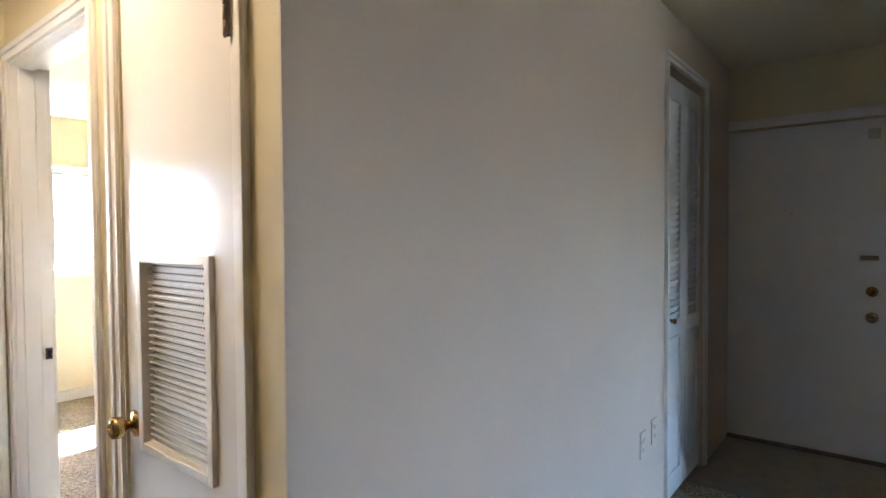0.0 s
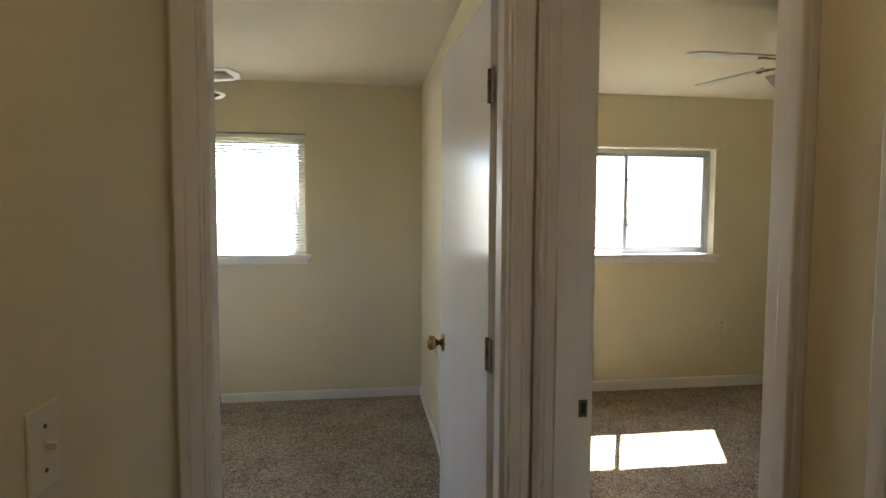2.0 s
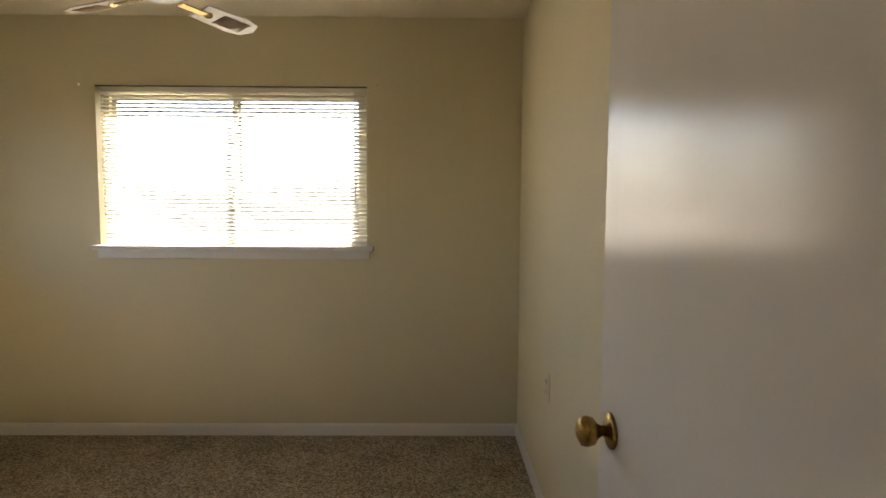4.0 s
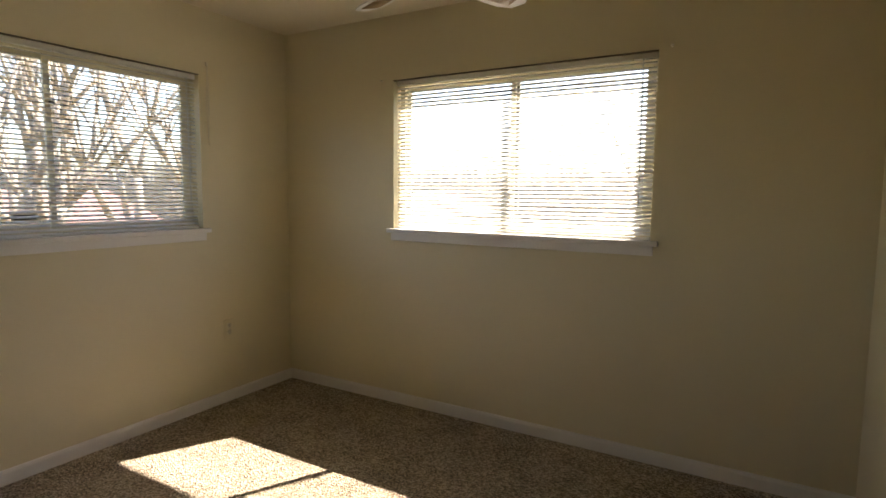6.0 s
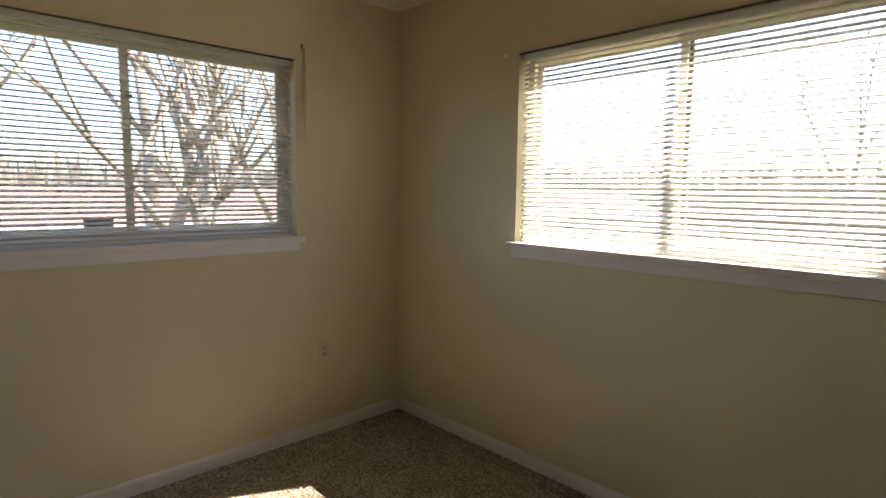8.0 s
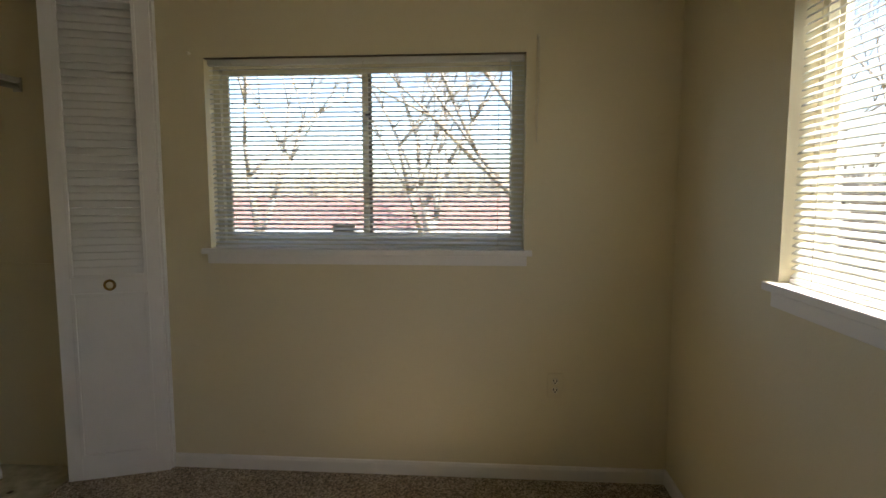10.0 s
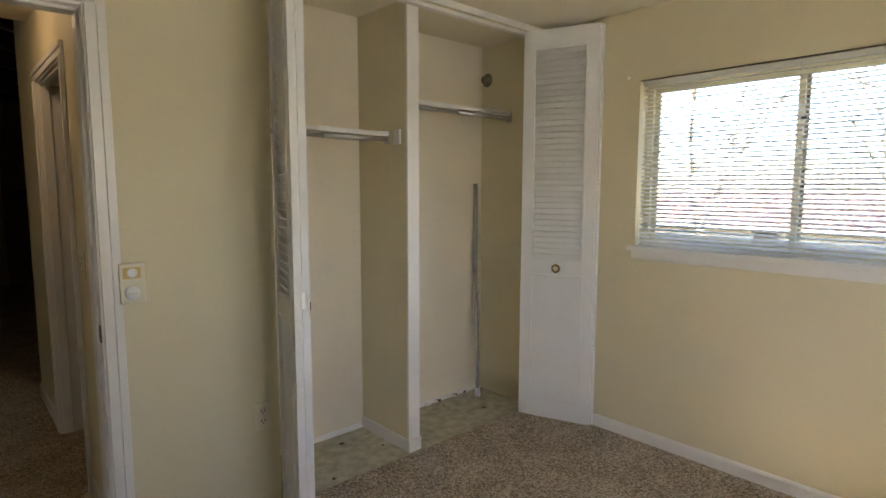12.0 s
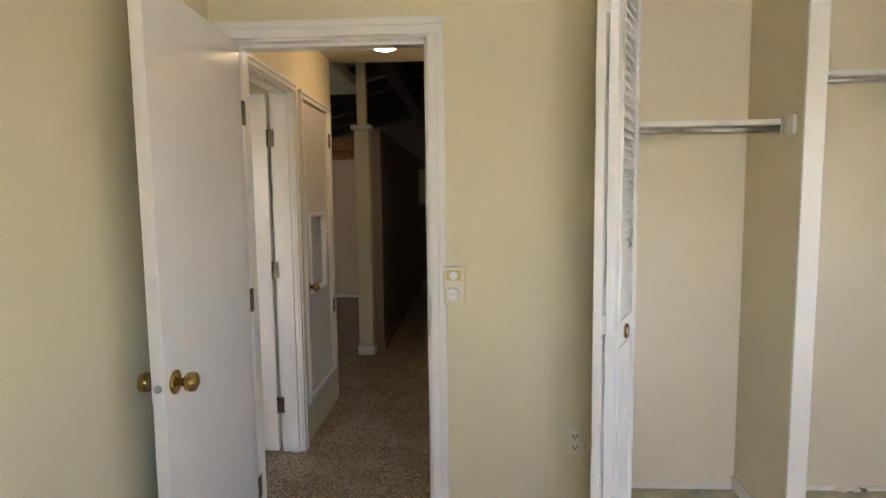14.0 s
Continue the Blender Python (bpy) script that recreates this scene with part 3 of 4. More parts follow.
part("peephole", lathe(bmesh.new(), ((0.008, 0), (0.007, 0.004), (0.001, 0.005)), pose(0.02, 0.52, 1.49, 0, -90)), STEEL, fd)
part("closer_bracket", slab(0.004, 0.08, 1.92, 0.021, 0.14, 1.98, 0.002), STEEL, fd)
structure("front_door_backing", slab(4.52, -2.66, 0.0, 4.59, -1.74, 2.05), MATTW, "outer face of the front door", "door")


# ---- bifold doors ----
slat_cache = {}


def bifold_leaf(parent, m, w, h, split=0.41, ring=False, both=True):
    """A louvred leaf: local x along its width, 28 mm thick about y = 0, standing on z = 0."""
    t, st = 0.014, 0.062
    lo, mid0, mid1, hi = 0.11, split * h - 0.06, split * h + 0.02, h - 0.10
    bm = bmesh.new()
    box(bm, 0, -t, 0, st, t, h, 0.002)
    box(bm, w - st, -t, 0, w, t, h, 0.002)
    for a, b in ((0, lo), (mid0, mid1), (hi, h)):
        box(bm, st, -t, a, w - st, t, b)
    leaf = part("leaf", bm, MATTW, parent)
    leaf.matrix_basis = m
    part("lower_panel", slab(st, -0.008, lo, w - st, 0.008, mid0), MATTW, leaf)
    bm = bmesh.new()
    for zz0, zz1 in ((lo, mid0), (mid1, hi)):
        for s in (-1, 1):
            y0, y1 = sorted((s * 0.009, s * (t + 0.005)))
            box(bm, st - 0.004, y0, zz0 - 0.004, st + 0.012, y1, zz1 + 0.004, 0.002)
            box(bm, w - st - 0.012, y0, zz0 - 0.004, w - st + 0.004, y1, zz1 + 0.004, 0.002)
            box(bm, st + 0.012, y0, zz0 - 0.004, w - st - 0.012, y1, zz0 + 0.012, 0.002)
            box(bm, st + 0.012, y0, zz1 - 0.012, w - st - 0.012, y1, zz1 + 0.004, 0.002)
    part("moulding", bm, MATTW, leaf)
    key = round(w, 3)
    if key not in slat_cache:
        b2 = slab(st + 0.001, -0.0195, -0.0028, w - st - 0.001, 0.0195, 0.0028)
        bmesh.ops.rotate(b2, verts=b2.verts, cent=(0, 0, 0), matrix=Matrix.Rotation(radians(-57), 3, "X"))
        slat_cache[key] = mesh_of("slat", b2, MATTW)
    n = int((hi - mid1 - 0.03) / 0.0335)
    for k in range(n):
        part("slat", slat_cache[key], None, leaf).location.z = mid1 + 0.026 + k * (hi - mid1 - 0.05) / (n - 1)
    if ring:
        bm = lathe(bmesh.new(), ((0.026, 0.0), (0.027, 0.004), (0.022, 0.010), (0.015, 0.006), (0.010, 0.004), (0.001, 0.004)), pose(w / 2, t, (mid0 + mid1) / 2, -90))
        pull = part("pull", bm, BRASS, leaf, "round brass rimmed pull")
        part("centre", lathe(bmesh.new(), ((0.015, 0.003), (0.015, 0.008), (0.010, 0.009), (0.001, 0.009)), pose(w / 2, t, (mid0 + mid1) / 2, -90)), IVORY, pull)
    return leaf


def span(p, q, z):
    """A pose whose x axis runs from p to q on the plan."""
    return pose(p[0], p[1], z, 0, 0, math.degrees(math.atan2(q[1] - p[1], q[0] - p[0])))


right_fold = thing("bifold_door", pose(0, 0, 0), "white louvred bifold closet door folded against the window wall", "closet door", "closet bifold doors")
bifold_leaf(right_fold, span((-2.262, 0.382), (-2.11, -0.03), 0.034), 0.437, 2.30, ring=True)
bifold_leaf(right_fold, span((-2.281, 0.39), (-2.25, -0.04), 0.034), 0.43, 2.30)
left_fold = thing("bifold_door", pose(0, 0, 0), "white louvred bifold closet door folded open beside the wall", "closet door", "closet bifold doors")
bifold_leaf(left_fold, span((-0.53, -0.02), (-0.427, 0.335), 0.034), 0.365, 2.30)
bifold_leaf(left_fold, span((-0.635, -0.02), (-0.465, 0.322), 0.034), 0.365, 2.30, ring=True)
bm = bmesh.new()
for z in (0.4, 1.02, 2.0):
    box(bm, -0.455, 0.332, z - 0.03, -0.439, 0.336, z + 0.03, 0.001)
part("hinge", bm, MATTW, left_fold)
entry_fold = thing("entry_bifold_door", pose(0, 0, 0), "closed white louvred bifold door of the entry closet", "closet door")
bifold_leaf(entry_fold, pose(3.135, CORNER + 0.03, 0.02, 0, 0, 0), 0.328, 2.14)
bifold_leaf(entry_fold, pose(3.466, CORNER + 0.03, 0.02, 0, 0, 0), 0.328, 2.14)
part("pull", lathe(bmesh.new(), ((0.012, 0), (0.010, 0.012), (0.016, 0.02), (0.012, 0.028), (0.001, 0.03)), pose(3.235, CORNER + 0.016, 0.93, 90)), BRASS, entry_fold, "small brass pull")
# Dark paint here gives the closet's inner shade.
structure("entry_closet_back", slab(3.05, CORNER + 0.3, 0, 4.0, CORNER + 0.34, 2.4), DUSK, "closet back painted dark for the unlit inside of the entry closet", "wall")

# ---- closet fittings ----
structure("closet_divider", slab(-1.360, -0.55, -0.01, -1.290, -0.12, 2.37, 0.002), CREAM, "painted partition standing in the closet", "partition")
structure("trim_divider", slab(-1.363, -0.12, -0.01, -1.287, -0.105, 2.37, 0.003), WHITE, "white edge board of the closet partition", "trim")
bm = slab(-1.370, -0.15, -0.008, -1.360, -0.10, 0.075, 0.002)
box(bm, -1.360, -0.105, -0.008, -1.280, -0.093, 0.075, 0.002)
box(bm, -1.290, -0.55, -0.008, -1.280, -0.105, 0.075, 0.002)
structure("baseboard_divider", bm, WHITE, "white baseboard round the closet partition", "baseboard")


def hang_rail(x0, x1, y, z, label):
    ob = thing("closet_rail", pose(0, y, z), label, "closet rod", "closet rails")
    part("ledge", slab(x0, -0.016, 0.012, x1, 0.016, 0.034, 0.002), MATTW, ob, "white painted ledge")
    part("rod", tube(tube(bmesh.new(), (x0, 0, -0.006), ((x0 + x1) / 2, 0, -0.006), 0.014), ((x0 + x1) / 2, 0, -0.006), (x1, 0, -0.006), 0.0115), STEEL, ob, "grey metal telescopic rod")
    for x in (x0, x1):
        s = 1 if x == x0 else -1
        a, b = sorted((x, x + s * 0.008))
        part("bracket", slab(a, -0.022, -0.03, b, 0.022, 0.036, 0.002), STEEL, ob)


hang_rail(-1.287, -0.502, -0.27, 1.69, "metal closet rod under a white ledge, lower bay")
hang_rail(-2.292, -1.362, -0.30, 1.885, "metal closet rod under a white ledge, higher bay")
tagged(part("rail_block", slab(-1.287, -0.20, 1.655, -1.271, -0.155, 1.73, 0.002), WHITE), "small white wooden block on the partition", "block")
pole = thing("metal_pole", pose(-2.15, -0.43, 0.008), "dark metal pole leaning in the closet corner", "pole")
part("shaft", tube(tube(bmesh.new(), (0, 0, 0.05), (-0.045, -0.075, 0.85), 0.013), (-0.045, -0.075, 0.85), (-0.07, -0.10, 1.45), 0.016), STEEL, pole)
part("foot", lathe(bmesh.new(), ((0.02, 0.0), (0.02, 0.03), (0.015, 0.06), (0.013, 0.062)), n=14), MATTW, pole, "white rubber foot")
bm = lathe(bmesh.new(), ((0.045, 0.0), (0.043, 0.006), (0.022, 0.010), (0.022, 0.04), (0.016, 0.042), (0.016, 0.02), (0.001, 0.02)), pose(LEFT + 0.006, -0.50, 2.15, 0, 90))
tagged(part("rod_socket", bm, DARKM), "old round metal rod socket on the closet wall", "rod socket")
tagged(part("wall_cleat", slab(LEFT + 0.006, -0.545, 0.955, LEFT + 0.024, -0.13, 1.04, 0.002), CREAM), "painted wooden cleat on the closet end wall", "cleat")
rng = random.Random(4)
for k in range(14):
    x, y = rng.uniform(-2.2, -0.8), rng.uniform(-0.5, -0.12)
    s = rng.uniform(0.006, 0.016)
    b = bmesh.new()
    bmesh.ops.create_icosphere(b, subdivisions=1, radius=s)
    for v in b.verts:
        v.co = Vector((v.co.x * rng.uniform(0.8, 1.6), v.co.y * rng.uniform(0.7, 1.2), v.co.z * 0.25))
    d = tagged(part("debris", b, VINYL if k % 2 else DARKM), "small crumb of old flooring on the closet floor", "debris", "closet debris")
    d.location = (x, y, 0.009)


ledger = tagged(part("floor_strip", slab(LEFT + 0.02, -0.058, 0.008, CLOSET[1], -0.046, 0.024, 0.004), DARKM), "dark worn edge strip between the carpet and closet vinyl", "floor strip")
chip_rng = random.Random(9)
for k in range(9):
    x = chip_rng.uniform(-2.25, -1.45)
    b = slab(-chip_rng.uniform(0.01, 0.03), -0.004, 0.0, chip_rng.uniform(0.01, 0.03), 0.004, chip_rng.uniform(0.008, 0.02), 0.002)
    c = tagged(part("plaster_chip", b, CEIL if k % 3 else DARKM), "broken chip of plaster along the closet wall", "debris", "plaster chips")
    c.matrix_basis = pose(x, -0.53, 0.009, 0, 0, chip_rng.uniform(-25, 25))

# ---- windows ----
def window(name, m, w, h, frame_mat, label, depth=0.14, apron=True, screened=False):
    """A sliding window in an opening: local x along the wall, y outward from the inner wall face, z up from the opening's foot."""
    ob = thing(name, m, label, "window", kind="structure")
    f0, f1 = depth - 0.065, depth - 0.005
    bm = bmesh.new()
    fw = 0.032
    box(bm, 0, f0, 0, fw, f1, h, 0.002)
    box(bm, w - fw, f0, 0, w, f1, h, 0.002)
    box(bm, fw, f0, 0, w - fw, f1, fw, 0.002)
    box(bm, fw, f0, h - fw, w - fw, f1, h, 0.002)
    part("window_frame", bm, frame_mat, ob)
    for name2, x0, x1, y in (("fixed_sash", fw, w / 2 + 0.02, f0 + 0.036), ("sliding_sash", w / 2 - 0.02, w - fw, f0 + 0.010)):
        s = 0.028
        bm = bmesh.new()
        box(bm, x0, y - 0.010, fw, x0 + s, y + 0.010, h - fw, 0.0015)
        box(bm, x1 - s, y - 0.010, fw, x1, y + 0.010, h - fw, 0.0015)
        box(bm, x0 + s, y - 0.010, fw, x1 - s, y + 0.010, fw + s, 0.0015)
        box(bm, x0 + s, y - 0.010, h - fw - s, x1 - s, y + 0.010, h - fw, 0.0015)
        sash = part(name2, bm, frame_mat, ob)
        pane = part("pane", slab(x0 + s, y - 0.002, fw + s, x1 - s, y + 0.002, h - fw - s), GLASS, sash)
        pane.visible_shadow = False
    if screened:
        part("insect_screen", slab(w / 2 + 0.02, f1 - 0.006, fw, w - fw, f1 - 0.004, h - fw), SCREEN, ob, "grey mesh insect screen")
    bm = bmesh.new()
    for z in (0.27, 0.7):
        box(bm, w / 2 - 0.002, f0 - 0.012, h * z, w / 2 + 0.022, f0 + 0.002, h * z + 0.016, 0.002)
    part("sash_latch", bm, BLACK, ob, "small black sash catch")
    if apron:
        part("window_sill", slab(-0.035, -0.032, -0.022, w + 0.035, 0.0, 0.004, 0.004), WHITE, ob, "white painted sill")
        part("inner_sill", slab(0.001, 0.0, -0.01, w - 0.001, f0, 0.0038), WHITE, ob)
        part("apron", slab(-0.012, -0.014, -0.068, w + 0.012, 0.0, -0.022, 0.003), WHITE, ob, "white painted apron")
    return ob


window("window_1", pose(WA[0], FAR, WA[2]), WA[1] - WA[0], WA[3] - WA[2], ALU, "sliding bedroom window with cream aluminium frame and white sill")
window("window_2", pose(LEFT, WB[0], WB[2], 0, 0, 90), WB[1] - WB[0], WB[3] - WB[2], ALU, "sliding window with cream frame facing the trees", 0.15)
window("window_3", pose(W2[0], FAR, W2[2]), W2[1] - W2[0], W2[3] - W2[2], GREYALU, "bare sliding window of the second bedroom", screened=True)
structure("trim_window_three", slab(W2[0] - 0.01, FAR - 0.012, W2[3], W2[1] + 0.02, FAR, W2[3] + 0.018, 0.002), WHITE, "thin white strip above the window", "trim")
# Added glass door, out of view, sized for the daylight on the entry wall.
window("unseen_window_4", pose(4.5, -8.05, 0.05, 0, 0, 180), 1.6, 2.0, GREYALU, "unseen sliding glass door added to light the entry wall", 0.15)


def venetian_blind(name, m, w, h, tilt, label, cord_side=1):
    """Lowered blind: local x along the width, y outward, z up from the sill. tilt: degrees by which the outer edge is raised."""
    ob = thing(name, m, label, "blind", "venetian blinds")
    yc = 0.036
    part("headrail", slab(0.006, yc - 0.013, h - 0.030, w - 0.006, yc + 0.013, h - 0.003, 0.002), SLAT, ob, "cream metal headrail")
    # Dark strip stands in for the shadow line along the headrail's top.
    part("shadow_strip", slab(0.002, -0.007, h - 0.005, w - 0.002, 0.014, h - 0.001, 0.001), DARKM, ob, "thin dark strip for the shadow line above the headrail")
    top, low, n = h - 0.05, 0.03, 38
    bm = bmesh.new()
    steps = 5
    rows = []
    for x in (0.010, w - 0.010):
        for off in (0.0, 0.0006):
            rows.append([bm.verts.new((x, -0.0125 + 0.025 * k / steps, off + 0.0018 * (1 - (2 * k / steps - 1) ** 2))) for k in range(steps + 1)])
    for k in range(steps):
        for a, b in ((rows[0], rows[2]), (rows[1], rows[3])):
            f = bm.faces.new((a[k], a[k + 1], b[k + 1], b[k]))
            f.smooth = True
    for k in (0, steps):
        bm.faces.new((rows[0][k], rows[2][k], rows[3][k], rows[1][k]))
    bmesh.ops.rotate(bm, verts=bm.verts, cent=(0, 0, 0), matrix=Matrix.Rotation(radians(tilt), 3, "X"))
    slat = mesh_of("slat", bm, SLAT)
    for k in range(n):
        s = part("slat", slat, None, ob)
        s.location = (0, yc, low + (top - low) * k / (n - 1))
        s.rotation_euler = (rng.uniform(-0.02, 0.02), rng.uniform(-0.0012, 0.0012), 0)
    part("bottom_rail", slab(0.010, yc - 0.012, 0.004, w - 0.010, yc + 0.012, 0.018, 0.003), SLAT, ob)
    for x in (0.12, w / 2, w - 0.12):
        bm = bmesh.new()
        for dy in (-0.0135, 0.0135):
            tube(bm, (x, yc + dy, 0.01), (x, yc + dy, h - 0.02), 0.0008, n=6)
        part("ladder_cord", bm, CORD, ob)
    xw = 0.05 if cord_side < 0 else w - 0.07
    part("tilt_wand", tube(bmesh.new(), (xw, 0.012, h - 0.03), (xw + 0.004, 0.010, 0.16), 0.003, n=6), FROST, ob, "clear plastic tilt wand")
    return ob


venetian_blind("venetian_blind", pose(WA[0], FAR, WA[2]), WA[1] - WA[0], WA[3] - WA[2], 36, "lowered cream venetian blind with tilted slats, glowing with daylight")
venetian_blind("venetian_blind", pose(LEFT, WB[0], WB[2], 0, 0, 90), WB[1] - WB[0], WB[3] - WB[2], 22, "lowered cream venetian blind with slats set open")

# cord cleat and looped cord beside the west window
cleat = thing("blind_cord", pose(LEFT, 2.135, 2.06), "looped cream blind cord hanging beside the window", "cord")
part("hook", slab(0.0, -0.006, -0.01, 0.014, 0.006, 0.012, 0.002), IVORY, cleat)
for dy, ln in ((-0.010, 0.46), (0.0, 0.40), (0.008, 0.34)):
    bm = bmesh.new()
    rings = []
    for k in range(12):
        c = Vector((0.013, dy * math.sin(math.pi * k / 11), -ln * k / 11))
        rings.append([bm.verts.new(c + Vector((0.0022 * math.cos(a), 0.0022 * math.sin(a), 0))) for a in (0, 1.05, 2.09, 3.14, 4.19, 5.24)])
    for a, b in zip(rings, rings[1:]):
        for k in range(6):
            bm.faces.new((a[k], a[(k + 1) % 6], b[(k + 1) % 6], b[k])).smooth = True
    bm.faces.new(rings[0][::-1])
    bm.faces.new(rings[-1])
    part("cord", bm, CORD, cleat)
for x, y, z, rz in ((LEFT, 0.54, 2.02, 90), (-1.5, FAR, 2.0, 0), (0.13, FAR, 2.01, 0), (3.40, FAR, 2.0, 0)):
    a = tagged(part("wall_hook", lathe(bmesh.new(), ((0.008, 0), (0.006, 0.004), (0.004, 0.012), (0.006, 0.016), (0.001, 0.017)), n=10), IVORY), "small old curtain hook in the wall", "hook", "curtain hooks")
    a.matrix_basis = pose(x, y, z, 90, 0, rz)
sticker = tagged(part("window_sticker", slab(LEFT - 0.103, 1.17, 1.19, LEFT - 0.1015, 1.28, 1.225), IVORY), "small printed sticker on the window glass", "sticker")
bm = bmesh.new()
for z in (1.197, 1.206, 1.214):
    box(bm, LEFT - 0.1015, 1.18, z, LEFT - 0.1008, 1.27, z + 0.004)
part("print", bm, BLACK, sticker)


# ---- plates and controls ----
def outlet(m, label, plate=IVORY, category="outlet"):
    """A duplex receptacle: local y out of the wall."""
    ob = thing("wall_outlet", m, label, category, "wall outlets")
    part("plate", slab(-0.036, 0, -0.058, 0.036, 0.006, 0.058, 0.0025), plate, ob)
    for z in (0.021, -0.021):
        r = part("receptacle", lathe(bmesh.new(), ((0.0165, 0.0), (0.0165, 0.008), (0.015, 0.009), (0.001, 0.009)), pose(0, 0, z, -90)), IVORY, ob)
        bm = bmesh.new()
        for x in (-0.007, 0.007):
            box(bm, x - 0.0018, 0.008, z - 0.003, x + 0.0018, 0.0096, z + 0.009)
        box(bm, -0.003, 0.008, z - 0.011, 0.003, 0.0096, z - 0.005)
        part("slots", bm, BLACK, r)
    return ob


outlet(pose(-0.425, 0.0, 0.49, 0, 0, 0), "ivory duplex outlet on the cream wall by the closet")
outlet(pose(LEFT, 2.237, 0.488, 0, 0, -90), "painted-over duplex outlet below the window", CREAM)
outlet(pose(RIGHT, 1.89, 0.60, 0, 0, 90), "painted-over outlet on the plain wall", CREAM)
outlet(pose(3.433, FAR, 0.516, 0, 0, 180), "ivory outlet in the second bedroom")
outlet(pose(2.93, CORNER, 0.46, 0, 0, 180), "painted-over outlet on the entry wall", PALE)
outlet(pose(2.78, CORNER, 0.44, 0, 0, 180), "painted-over blank outlet plate on the entry wall", PALE)

sw = thing("light_switch", pose(HALL_L, -0.655, 1.10, 0, 0, -90), "ivory toggle light switch in the hallway", "light switch")
part("plate", slab(-0.036, 0, -0.058, 0.036, 0.006, 0.058, 0.0025), IVORY, sw)
bm = slab(-0.005, 0.004, -0.012, 0.005, 0.008, 0.012, 0.001)
box(bm, -0.003, 0.007, -0.002, 0.003, 0.020, 0.008, 0.001)
part("toggle", bm, IVORY, sw)
for z in (-0.03, 0.03):
    part("screw", lathe(bmesh.new(), ((0.0035, 0.005), (0.003, 0.0075), (0.0005, 0.008)), pose(0, 0, z, -90), 10), DARKM, sw)

th = thing("thermostat", pose(0.032, 0.0, 1.10), "yellowed ivory dial thermostat on the wall by the door", "thermostat")
part("body", slab(-0.040, 0, -0.070, 0.040, 0.032, 0.070, 0.005), IVORY, th)
part("dial", lathe(bmesh.new(), ((0.024, 0.031), (0.024, 0.038), (0.020, 0.041), (0.001, 0.041)), pose(0.004, 0, -0.032, -90)), MATTW, th, "round setting dial")
part("pointer", slab(-0.012, 0.041, -0.036, 0.020, 0.044, -0.030, 0.001), IVORY, th)
part("scale_window", slab(-0.026, 0.031, 0.018, 0.030, 0.0335, 0.056, 0.001), GOLD, th, "yellowed scale window")
part("scale_ring", lathe(bmesh.new(), ((0.016, 0.033), (0.016, 0.035), (0.010, 0.035), (0.010, 0.0338)), pose(0.002, 0, 0.037, -90)), MATTW, th)
bm = bmesh.new()
for k in range(5):
    box(bm, 0.0395, 0.010, 0.01 + k * 0.008, 0.0408, 0.024, 0.014 + k * 0.008)
part("vent_slots", bm, BLACK, th)
part("lever", slab(-0.046, 0.012, -0.01, -0.039, 0.02, 0.006, 0.001), IVORY, th)


